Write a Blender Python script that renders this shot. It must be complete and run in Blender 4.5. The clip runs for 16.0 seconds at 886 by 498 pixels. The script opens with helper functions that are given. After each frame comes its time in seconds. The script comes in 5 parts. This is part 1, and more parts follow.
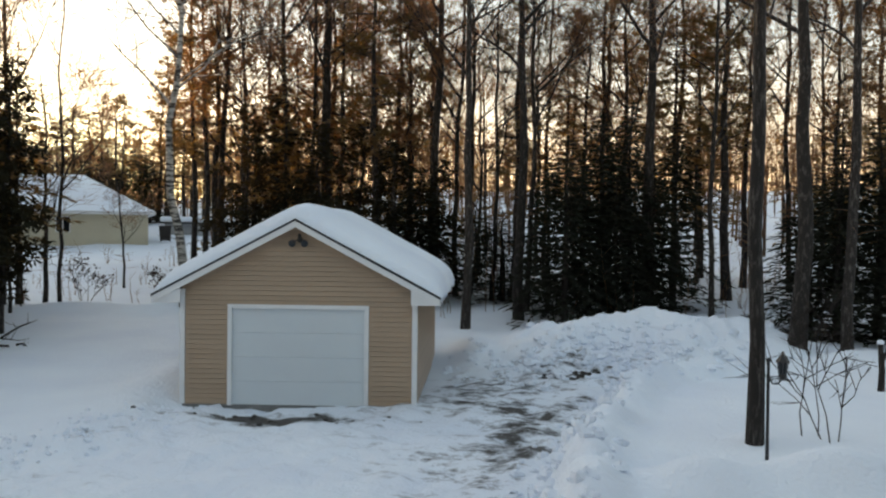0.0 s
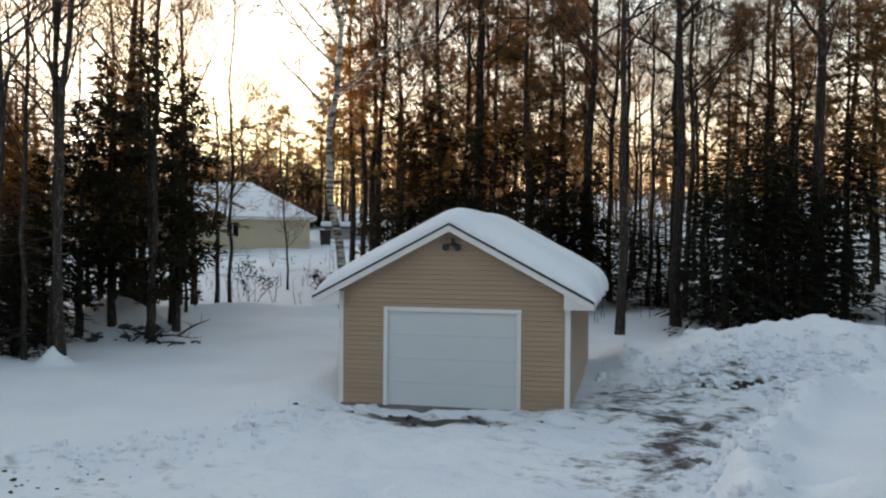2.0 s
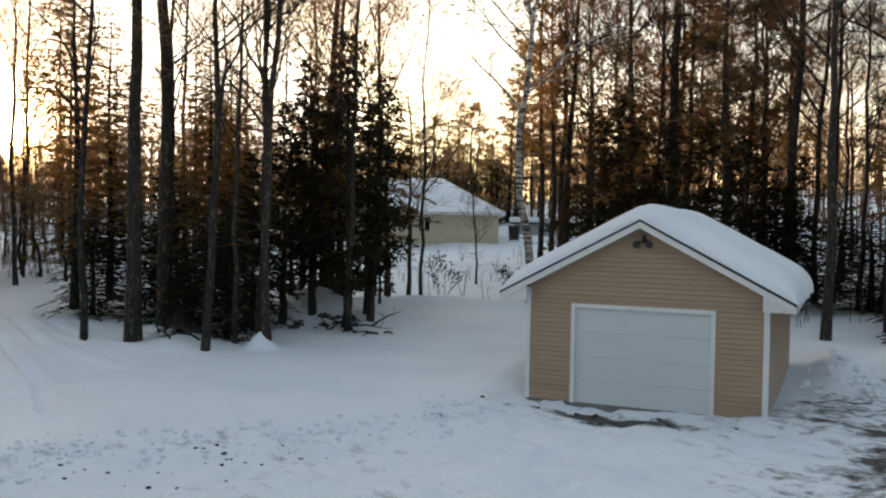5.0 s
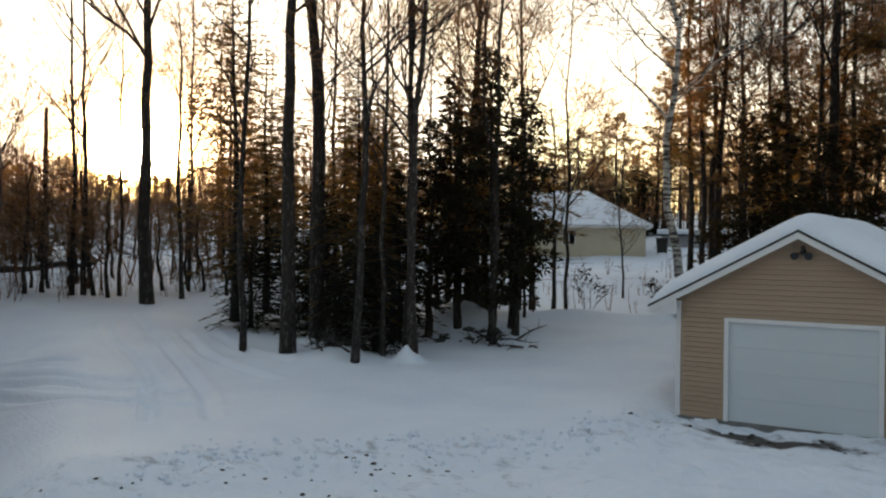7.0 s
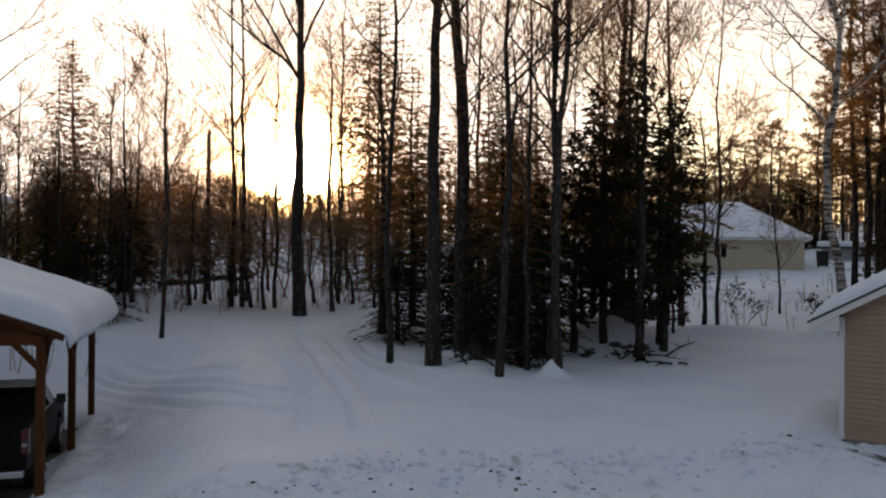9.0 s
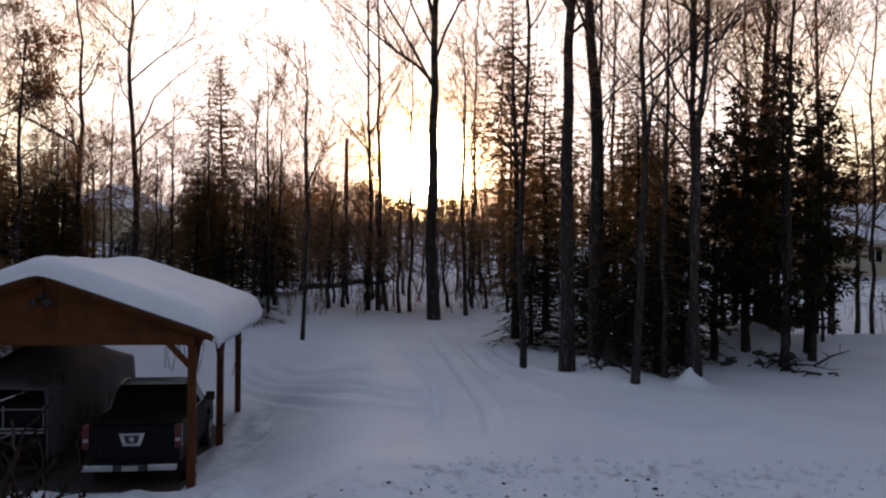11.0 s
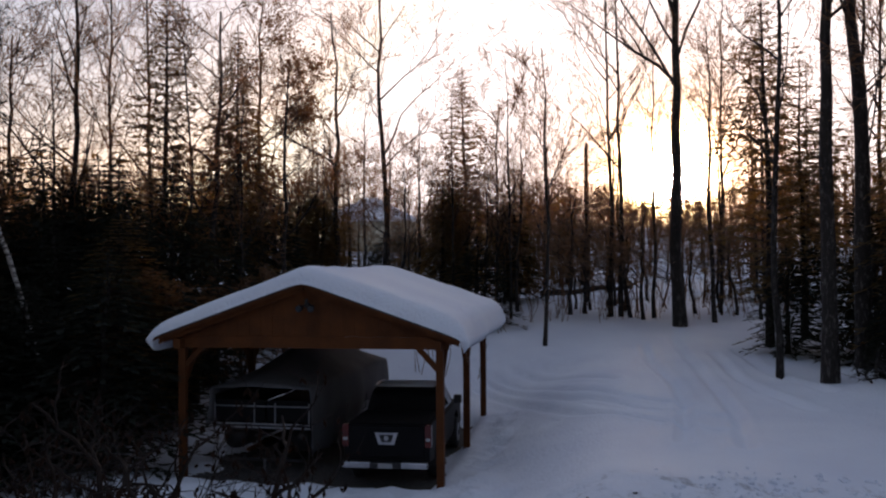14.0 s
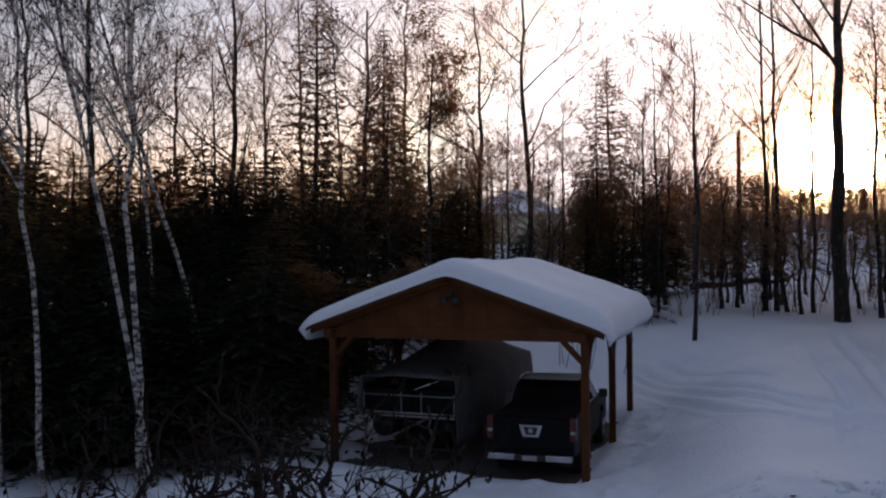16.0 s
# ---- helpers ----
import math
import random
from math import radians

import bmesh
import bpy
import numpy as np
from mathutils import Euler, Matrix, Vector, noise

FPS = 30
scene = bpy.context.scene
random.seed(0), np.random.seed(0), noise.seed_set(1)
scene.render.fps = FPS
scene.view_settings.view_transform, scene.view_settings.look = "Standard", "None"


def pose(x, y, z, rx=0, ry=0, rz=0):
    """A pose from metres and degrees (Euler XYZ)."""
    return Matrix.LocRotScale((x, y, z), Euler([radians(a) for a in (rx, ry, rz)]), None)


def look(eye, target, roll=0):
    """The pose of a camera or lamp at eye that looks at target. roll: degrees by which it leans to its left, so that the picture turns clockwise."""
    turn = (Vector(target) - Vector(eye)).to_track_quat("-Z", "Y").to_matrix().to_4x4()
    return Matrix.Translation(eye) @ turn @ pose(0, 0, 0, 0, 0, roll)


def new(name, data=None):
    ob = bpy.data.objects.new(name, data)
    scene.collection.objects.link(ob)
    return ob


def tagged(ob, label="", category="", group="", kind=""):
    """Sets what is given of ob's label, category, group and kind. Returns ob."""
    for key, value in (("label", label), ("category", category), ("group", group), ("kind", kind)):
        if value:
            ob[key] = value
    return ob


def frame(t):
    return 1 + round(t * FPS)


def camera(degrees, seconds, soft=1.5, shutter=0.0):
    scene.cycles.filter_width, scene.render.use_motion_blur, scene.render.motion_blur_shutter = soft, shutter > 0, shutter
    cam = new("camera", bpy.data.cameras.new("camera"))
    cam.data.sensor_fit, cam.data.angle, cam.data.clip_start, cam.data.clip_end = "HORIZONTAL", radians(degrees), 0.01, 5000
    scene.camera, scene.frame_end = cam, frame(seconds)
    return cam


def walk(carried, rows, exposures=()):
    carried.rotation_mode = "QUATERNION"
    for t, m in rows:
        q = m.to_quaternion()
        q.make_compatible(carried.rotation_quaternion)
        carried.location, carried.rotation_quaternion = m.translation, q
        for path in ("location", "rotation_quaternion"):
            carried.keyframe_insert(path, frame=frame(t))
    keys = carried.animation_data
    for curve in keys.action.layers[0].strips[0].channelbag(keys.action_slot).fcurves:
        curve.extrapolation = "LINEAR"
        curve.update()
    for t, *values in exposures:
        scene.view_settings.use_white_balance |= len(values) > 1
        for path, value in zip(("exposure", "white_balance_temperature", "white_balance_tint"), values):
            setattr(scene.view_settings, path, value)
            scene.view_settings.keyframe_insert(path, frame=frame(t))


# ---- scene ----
# ---- the camera: it stands on a raised deck and turns to the left ----
cam = camera(53.68, 16.0, soft=2.2)
EYE = 3.53
ROWS = [
    (0.0, -0.00, -0.81, -0.60),
    (0.5, 2.36, -0.78, -0.52),
    (1.0, 4.92, -0.70, -0.51),
    (1.5, 7.55, -0.67, -0.45),
    (2.0, 9.96, -0.65, -0.52),
    (2.5, 12.56, -0.70, -0.58),
    (3.0, 14.44, -0.81, -0.58),
    (3.5, 16.05, -0.98, -0.55),
    (4.0, 18.16, -1.18, -0.80),
    (6.5, 28.96, -0.46, -0.79),
    (7.0, 31.65, -0.34, -0.56),
    (7.5, 33.82, -0.23, -0.82),
    (8.0, 36.05, 0.11, -0.99),
    (8.5, 38.80, 0.39, -0.63),
    (9.0, 41.05, 0.48, -0.41),
    (11.5, 52.34, 0.79, -0.35),
    (12.0, 55.10, 0.94, -0.18),
    (12.5, 57.49, 1.28, -0.12),
    (13.0, 59.85, 1.38, -0.41),
    (13.5, 63.17, 1.27, 0.13),
    (14.0, 65.43, 1.12, 0.37),
    (14.5, 68.13, 1.14, 0.72),
    (15.0, 70.69, 0.91, 0.26),
    (15.5, 72.62, 0.65, 0.26),
    (16.0, 74.81, 0.68, 0.44),
]
walk(cam, [(t, pose(0.0, 0.0, EYE, 90 + p, r, a)) for t, a, p, r in ROWS],
     [(0.0, 2.22, 7350, 10), (4.0, 2.2, 7400, 11), (7.0, 1.8, 7350, 11), (8.0, 1.70, 7350, 14), (9.0, 1.28, 7200, 20), (11.5, 1.2, 6700, 28), (13.0, 1.1, 6500, 28), (16.0, 1.02, 6250, 28)])

# ---- sky and sun: shortly before sunset, the sun low behind bare woods ----
SUN_AZ, SUN_EL = radians(50.9), radians(5.6)
SUN_DIR = Vector((-math.sin(SUN_AZ) * math.cos(SUN_EL), math.cos(SUN_AZ) * math.cos(SUN_EL), math.sin(SUN_EL)))
world = bpy.data.worlds.new("evening_sky")
scene.world = world
world.use_nodes = True
wn, wl = world.node_tree.nodes, world.node_tree.links
wn.clear()
sky = wn.new("ShaderNodeTexSky")
sky.sky_type, sky.sun_disc = "NISHITA", False
sky.sun_elevation, sky.sun_rotation = SUN_EL, -SUN_AZ
sky.air_density, sky.dust_density, sky.ozone_density = 1.0, 2.0, 1.0
coord = wn.new("ShaderNodeTexCoord")
dot = wn.new("ShaderNodeVectorMath")
dot.operation = "DOT_PRODUCT"
dot.inputs[1].default_value = SUN_DIR
wl.new(coord.outputs["Generated"], dot.inputs[0])
SKY_STRENGTH = 0.075


def mathn(op, x, y, clamp=False):
    """A math node on two values, each a number or a socket."""
    n = wn.new("ShaderNodeMath")
    n.operation, n.use_clamp = op, clamp
    for i, v in enumerate((x, y)):
        if isinstance(v, (int, float)):
            n.inputs[i].default_value = v
        else:
            wl.new(v, n.inputs[i])
    return n.outputs[0]


def vecn(op, x, y):
    """A vector math node on two colours, each a triple or a socket."""
    n = wn.new("ShaderNodeVectorMath")
    n.operation = op
    for i, v in enumerate((x, y)):
        if isinstance(v, tuple):
            n.inputs[i].default_value = v
        else:
            wl.new(v, n.inputs[i])
    return n.outputs[0]


def scaled(colour, value):
    n = wn.new("ShaderNodeVectorMath")
    n.operation = "SCALE"
    n.inputs[0].default_value = colour
    wl.new(value, n.inputs["Scale"])
    return n.outputs[0]


facing = mathn("MAXIMUM", dot.outputs["Value"], 0.0)
sep = wn.new("ShaderNodeSeparateXYZ")
wl.new(coord.outputs["Generated"], sep.inputs[0])
low = mathn("SUBTRACT", 1.0, sep.outputs["Z"], True)
light = vecn("MULTIPLY", sky.outputs[0], (SKY_STRENGTH, SKY_STRENGTH, SKY_STRENGTH))
# the even light of high thin cloud, the warm band along the horizon, the wide aureole of haze
cloud = mathn("ADD", mathn("MULTIPLY", dot.outputs["Value"], 0.75), 1.0)
light = vecn("ADD", light, scaled((0.065, 0.073, 0.081), cloud))
light = vecn("ADD", light, scaled((0.64, 0.32, 0.14), mathn("POWER", low, 11.0)))
for power, colour in ((180, (2.0, 1.25, 0.5)), (30, (0.42, 0.33, 0.23)), (8, (0.12, 0.11, 0.10))):
    light = vecn("ADD", light, scaled(colour, mathn("POWER", facing, power)))
# the haze never outshines thin cloud in full light; the sun itself does
light = vecn("MINIMUM", light, (0.86, 0.78, 0.66))
for power, colour in ((9000, (1000, 780, 470)), (1800, (40, 29, 12)), (600, (4, 2.3, 0.7)), (200, (1.3, 0.62, 0.13))):
    light = vecn("ADD", light, scaled(colour, mathn("POWER", facing, power)))
bg = wn.new("ShaderNodeBackground")
wl.new(light, bg.inputs[0])
wo = wn.new("ShaderNodeOutputWorld")
wl.new(bg.outputs[0], wo.inputs[0])

sun_data = bpy.data.lights.new("sun", "SUN")
sun_data.energy, sun_data.angle, sun_data.color = 0.75, radians(3.0), (1.0, 0.56, 0.22)
sun = new("sun", sun_data)
sun.matrix_world = look(SUN_DIR * 100, (0, 0, 0))


# ---- materials ----
def material(name, colour, rough=0.7, metal=0.0, second=None, scale=4.0, bump=0.2, fine=40.0, stretch=(1, 1, 1), spread=(0.35, 0.65), vary=0.0, spec=0.5, glow_tint=None):
    """A surface of two tones broken up at two scales, with fine relief."""
    m = bpy.data.materials.new(name)
    m.use_nodes = True
    n, l = m.node_tree.nodes, m.node_tree.links
    b = n["Principled BSDF"]
    b.inputs["Roughness"].default_value, b.inputs["Metallic"].default_value = rough, metal
    b.inputs["Specular IOR Level"].default_value = spec
    tc, mp = n.new("ShaderNodeTexCoord"), n.new("ShaderNodeMapping")
    mp.inputs["Scale"].default_value = stretch
    l.new(tc.outputs["Object"], mp.inputs[0])
    n1, n2 = n.new("ShaderNodeTexNoise"), n.new("ShaderNodeTexNoise")
    n1.inputs["Scale"].default_value, n1.inputs["Detail"].default_value = scale, 6
    n2.inputs["Scale"].default_value, n2.inputs["Detail"].default_value = fine, 4
    l.new(mp.outputs[0], n1.inputs["Vector"])
    l.new(mp.outputs[0], n2.inputs["Vector"])
    mixf = n.new("ShaderNodeMath")
    mixf.operation = "MULTIPLY_ADD"
    mixf.inputs[1].default_value = 0.35
    l.new(n2.outputs["Fac"], mixf.inputs[0])
    half = n.new("ShaderNodeMath")
    half.operation = "MULTIPLY"
    half.inputs[1].default_value = 0.65
    l.new(n1.outputs["Fac"], half.inputs[0])
    l.new(half.outputs[0], mixf.inputs[2])
    ramp = n.new("ShaderNodeValToRGB")
    ramp.color_ramp.elements[0].position, ramp.color_ramp.elements[1].position = spread
    ramp.color_ramp.elements[0].color = (*(second or [c * 0.75 for c in colour]), 1)
    ramp.color_ramp.elements[1].color = (*colour, 1)
    l.new(mixf.outputs[0], ramp.inputs[0])
    out = ramp.outputs[0]
    if vary:
        info, hsv, mr = n.new("ShaderNodeObjectInfo"), n.new("ShaderNodeHueSaturation"), n.new("ShaderNodeMapRange")
        mr.inputs["To Min"].default_value, mr.inputs["To Max"].default_value = 1 - vary, 1 + vary
        l.new(info.outputs["Random"], mr.inputs["Value"])
        l.new(mr.outputs[0], hsv.inputs["Value"])
        l.new(out, hsv.inputs["Color"])
        out = hsv.outputs[0]
    l.new(out, b.inputs["Base Color"])
    if glow_tint:
        # leaves let low sun through; in twigs and needles the tint imitates sun glow
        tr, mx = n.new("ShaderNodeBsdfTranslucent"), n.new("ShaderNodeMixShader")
        tr.inputs["Color"].default_value = (*glow_tint, 1)
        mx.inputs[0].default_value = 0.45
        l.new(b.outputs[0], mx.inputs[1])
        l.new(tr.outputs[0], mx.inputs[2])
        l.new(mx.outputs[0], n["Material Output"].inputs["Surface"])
    if bump:
        bp = n.new("ShaderNodeBump")
        bp.inputs["Strength"].default_value, bp.inputs["Distance"].default_value = bump, 0.02
        l.new(mixf.outputs[0], bp.inputs["Height"])
        l.new(bp.outputs[0], b.inputs["Normal"])
    return m


def snow_material(name, dirt):
    """Packed or fresh snow; where dirt is given, gravel and earth show through along the 'worn' strength of the sheet."""
    m = bpy.data.materials.new(name)
    m.use_nodes = True
    n, l = m.node_tree.nodes, m.node_tree.links
    b = n["Principled BSDF"]
    b.inputs["Roughness"].default_value = 0.75
    b.inputs["Specular IOR Level"].default_value = 0.1
    tc = n.new("ShaderNodeTexCoord")
    noises = []
    for s, d in ((0.35, 5), (2.2, 8), (14.0, 6), (70.0, 3)):
        t = n.new("ShaderNodeTexNoise")
        t.inputs["Scale"].default_value, t.inputs["Detail"].default_value = s, d
        l.new(tc.outputs["Object"], t.inputs["Vector"])
        noises.append(t.outputs["Fac"])
    tone = n.new("ShaderNodeValToRGB")
    tone.color_ramp.elements[0].position, tone.color_ramp.elements[1].position = 0.3, 0.7
    tone.color_ramp.elements[0].color, tone.color_ramp.elements[1].color = (0.71, 0.77, 0.87, 1), (0.80, 0.86, 0.93, 1)
    l.new(noises[0], tone.inputs[0])
    out = tone.outputs[0]
    height = n.new("ShaderNodeMath")
    height.operation = "ADD"
    l.new(noises[1], height.inputs[0])
    l.new(noises[2], height.inputs[1])
    if dirt:
        at = n.new("ShaderNodeAttribute")
        at.attribute_name = "worn"
        streak, mp = n.new("ShaderNodeTexNoise"), n.new("ShaderNodeMapping")
        mp.inputs["Rotation"].default_value, mp.inputs["Scale"].default_value = (0, 0, 0.25), (1.0, 1.6, 1)
        l.new(tc.outputs["Object"], mp.inputs[0])
        l.new(mp.outputs[0], streak.inputs["Vector"])
        streak.inputs["Scale"].default_value, streak.inputs["Detail"].default_value = 1.5, 9
        streak.inputs["Roughness"].default_value = 0.72
        th = n.new("ShaderNodeMath")
        th.operation = "MULTIPLY_ADD"
        th.inputs[1].default_value = 0.30
        l.new(at.outputs["Fac"], th.inputs[0])
        l.new(streak.outputs["Fac"], th.inputs[2])
        edge = n.new("ShaderNodeMapRange")
        edge.inputs["From Min"].default_value, edge.inputs["From Max"].default_value = 0.60, 0.74
        l.new(th.outputs[0], edge.inputs["Value"])
        bare = n.new("ShaderNodeMath")
        bare.operation, bare.use_clamp = "MULTIPLY", True
        bare.inputs[1].default_value = 3.5
        l.new(at.outputs["Fac"], bare.inputs[0])
        mask = n.new("ShaderNodeMath")
        mask.operation = "MULTIPLY"
        l.new(bare.outputs[0], mask.inputs[0])
        l.new(edge.outputs[0], mask.inputs[1])
        soil = n.new("ShaderNodeValToRGB")
        soil.color_ramp.elements[0].color, soil.color_ramp.elements[1].color = (0.028, 0.027, 0.027, 1), (0.15, 0.142, 0.135, 1)
        l.new(noises[2], soil.inputs[0])
        packed = n.new("ShaderNodeMix")
        packed.data_type = "RGBA"
        pk = n.new("ShaderNodeMath")
        pk.operation = "MULTIPLY"
        pk.inputs[1].default_value = 0.22
        l.new(at.outputs["Fac"], pk.inputs[0])
        l.new(pk.outputs[0], packed.inputs[0])
        l.new(out, packed.inputs[6])
        packed.inputs[7].default_value = (0.48, 0.49, 0.52, 1)
        mix = n.new("ShaderNodeMix")
        mix.data_type = "RGBA"
        l.new(mask.outputs[0], mix.inputs[0])
        l.new(packed.outputs[2], mix.inputs[6])
        l.new(soil.outputs[0], mix.inputs[7])
        out = mix.outputs[2]
    l.new(out, b.inputs["Base Color"])
    bp = n.new("ShaderNodeBump")
    bp.inputs["Strength"].default_value, bp.inputs["Distance"].default_value = 0.7, 0.05
    l.new(height.outputs[0], bp.inputs["Height"])
    l.new(bp.outputs[0], b.inputs["Normal"])
    return m


SNOW_GROUND = snow_material("snow_ground", True)
SNOW = snow_material("snow", False)
BARK = material("bark", (0.10, 0.088, 0.080), 0.9, second=(0.014, 0.010, 0.008), spread=(0.52, 0.66), scale=11, fine=50, bump=1.0, stretch=(1, 1, 0.4), vary=0.25)
# dead leaves and twigs in silhouette: shade put into the colour, no glow tint
DEADLEAF = material("dead_leaf", (0.030, 0.014, 0.008), 0.9, second=(0.018, 0.009, 0.006), scale=9, fine=40, bump=0.0, spec=0.2)
SHADETWIG = material("shaded_twig", (0.030, 0.024, 0.021), 0.9, second=(0.016, 0.012, 0.011), scale=3, fine=20, bump=0.2, spec=0.2)
# orange tint well beyond real bark, imitating the glare around the sun
TWIG = material("twig", (0.044, 0.033, 0.027), 0.42, second=(0.030, 0.022, 0.018), scale=3, fine=20, bump=0.2, glow_tint=(0.36, 0.17, 0.055))
BIRCH = material("birch_bark", (0.40, 0.385, 0.36), 0.8, second=(0.03, 0.026, 0.024), scale=3.5, fine=16, bump=0.4, stretch=(0.7, 0.7, 3.2), spread=(0.45, 0.53))
# needle tint pushed to orange for the same imitated sun glow
NEEDLE = material("needles", (0.040, 0.046, 0.022), 0.42, second=(0.018, 0.022, 0.011), scale=1.2, fine=9, bump=0.0, vary=0.25, glow_tint=(0.28, 0.15, 0.035))
CEDAR = material("cedar_sprays", (0.022, 0.026, 0.014), 0.7, second=(0.010, 0.012, 0.007), scale=1.5, fine=10, bump=0.0, vary=0.2, spec=0.2, glow_tint=(0.05, 0.03, 0.01))
SPRUCE = material("spruce_needles", (0.020, 0.030, 0.022), 0.85, second=(0.009, 0.014, 0.010), scale=1.2, fine=9, bump=0.0, vary=0.2, glow_tint=(0.03, 0.028, 0.012))
DRYLEAF = material("dry_leaves", (0.17, 0.085, 0.035), 0.8, second=(0.08, 0.045, 0.022), scale=2, fine=12, bump=0.0, glow_tint=(0.20, 0.09, 0.03))
SIDING = material("tan_siding", (0.385, 0.28, 0.195), 0.42, second=(0.345, 0.25, 0.175), scale=1.3, fine=30, bump=0.05, stretch=(0.3, 1, 3), vary=0.05)
WHITE = material("white_paint", (0.74, 0.75, 0.76), 0.45, second=(0.66, 0.67, 0.68), scale=2, fine=30, bump=0.03)
DOORWHITE = material("door_white", (0.60, 0.66, 0.69), 0.45, second=(0.57, 0.62, 0.66), scale=1.2, fine=60, bump=0.06)
CONCRETE = material("concrete", (0.22, 0.22, 0.21), 0.9, second=(0.12, 0.12, 0.12), scale=3, fine=40, bump=0.4)
BLACK = material("black_metal", (0.018, 0.018, 0.02), 0.45, second=(0.01, 0.01, 0.011), scale=5, fine=50, bump=0.05)
ROOFEDGE = material("roof_edge", (0.035, 0.04, 0.045), 0.6, second=(0.02, 0.022, 0.025), scale=4, fine=40, bump=0.1)
TIMBER = material("stained_timber", (0.115, 0.037, 0.009), 0.75, second=(0.065, 0.021, 0.006), scale=2.2, fine=26, bump=0.3, stretch=(1, 1, 1), vary=0.1, spec=0.2)
CANVAS = material("grey_canvas", (0.13, 0.132, 0.14), 0.8, second=(0.085, 0.087, 0.094), scale=1.4, fine=50, bump=0.25)
ALU = material("aluminium", (0.30, 0.31, 0.33), 0.42, 0.7, second=(0.2, 0.21, 0.22), scale=3, fine=40, bump=0.05)
CARPAINT = material("car_paint", (0.005, 0.005, 0.006), 0.55, 0.0, second=(0.008, 0.008, 0.009), scale=2, fine=60, bump=0.02, spec=0.10)
RUBBER = material("rubber", (0.02, 0.02, 0.02), 0.85, second=(0.012, 0.012, 0.012), scale=9, fine=60, bump=0.2)
CHROME = material("chrome", (0.34, 0.35, 0.37), 0.28, 1.0, second=(0.6, 0.6, 0.62), scale=4, fine=50, bump=0.02)
REDLENS = material("red_lens", (0.10, 0.008, 0.006), 0.2, second=(0.06, 0.006, 0.005), scale=6, fine=60, bump=0.02)
CREAM = material("cream_render", (0.56, 0.51, 0.38), 0.8, second=(0.48, 0.44, 0.33), scale=0.8, fine=12, bump=0.1)
# dark, so that the unseen wall behind the deck reflects little light
BLOCKERWALL = material("blocker_brown", (0.11, 0.075, 0.05), 0.7, second=(0.08, 0.055, 0.038), scale=1.5, fine=14, bump=0.1)
FENCE = material("matt_black_panel", (0.012, 0.012, 0.013), 0.95, second=(0.008, 0.008, 0.009), scale=4, fine=30, bump=0.05, spec=0.1)
GREYWALL = material("grey_wall", (0.36, 0.37, 0.38), 0.8, second=(0.28, 0.29, 0.30), scale=0.8, fine=12, bump=0.1)
EARTH = material("gravel_floor", (0.06, 0.055, 0.05), 0.95, second=(0.03, 0.028, 0.026), scale=3, fine=50, bump=0.6)
ROCK = material("rock", (0.12, 0.115, 0.11), 0.9, second=(0.05, 0.05, 0.05), scale=3, fine=20, bump=0.6)
GLASS = bpy.data.materials.new("dark_glass")
GLASS.use_nodes = True
_g = GLASS.node_tree.nodes["Principled BSDF"]
_g.inputs["Base Color"].default_value, _g.inputs["Roughness"].default_value = (0.012, 0.014, 0.016, 1), 0.06


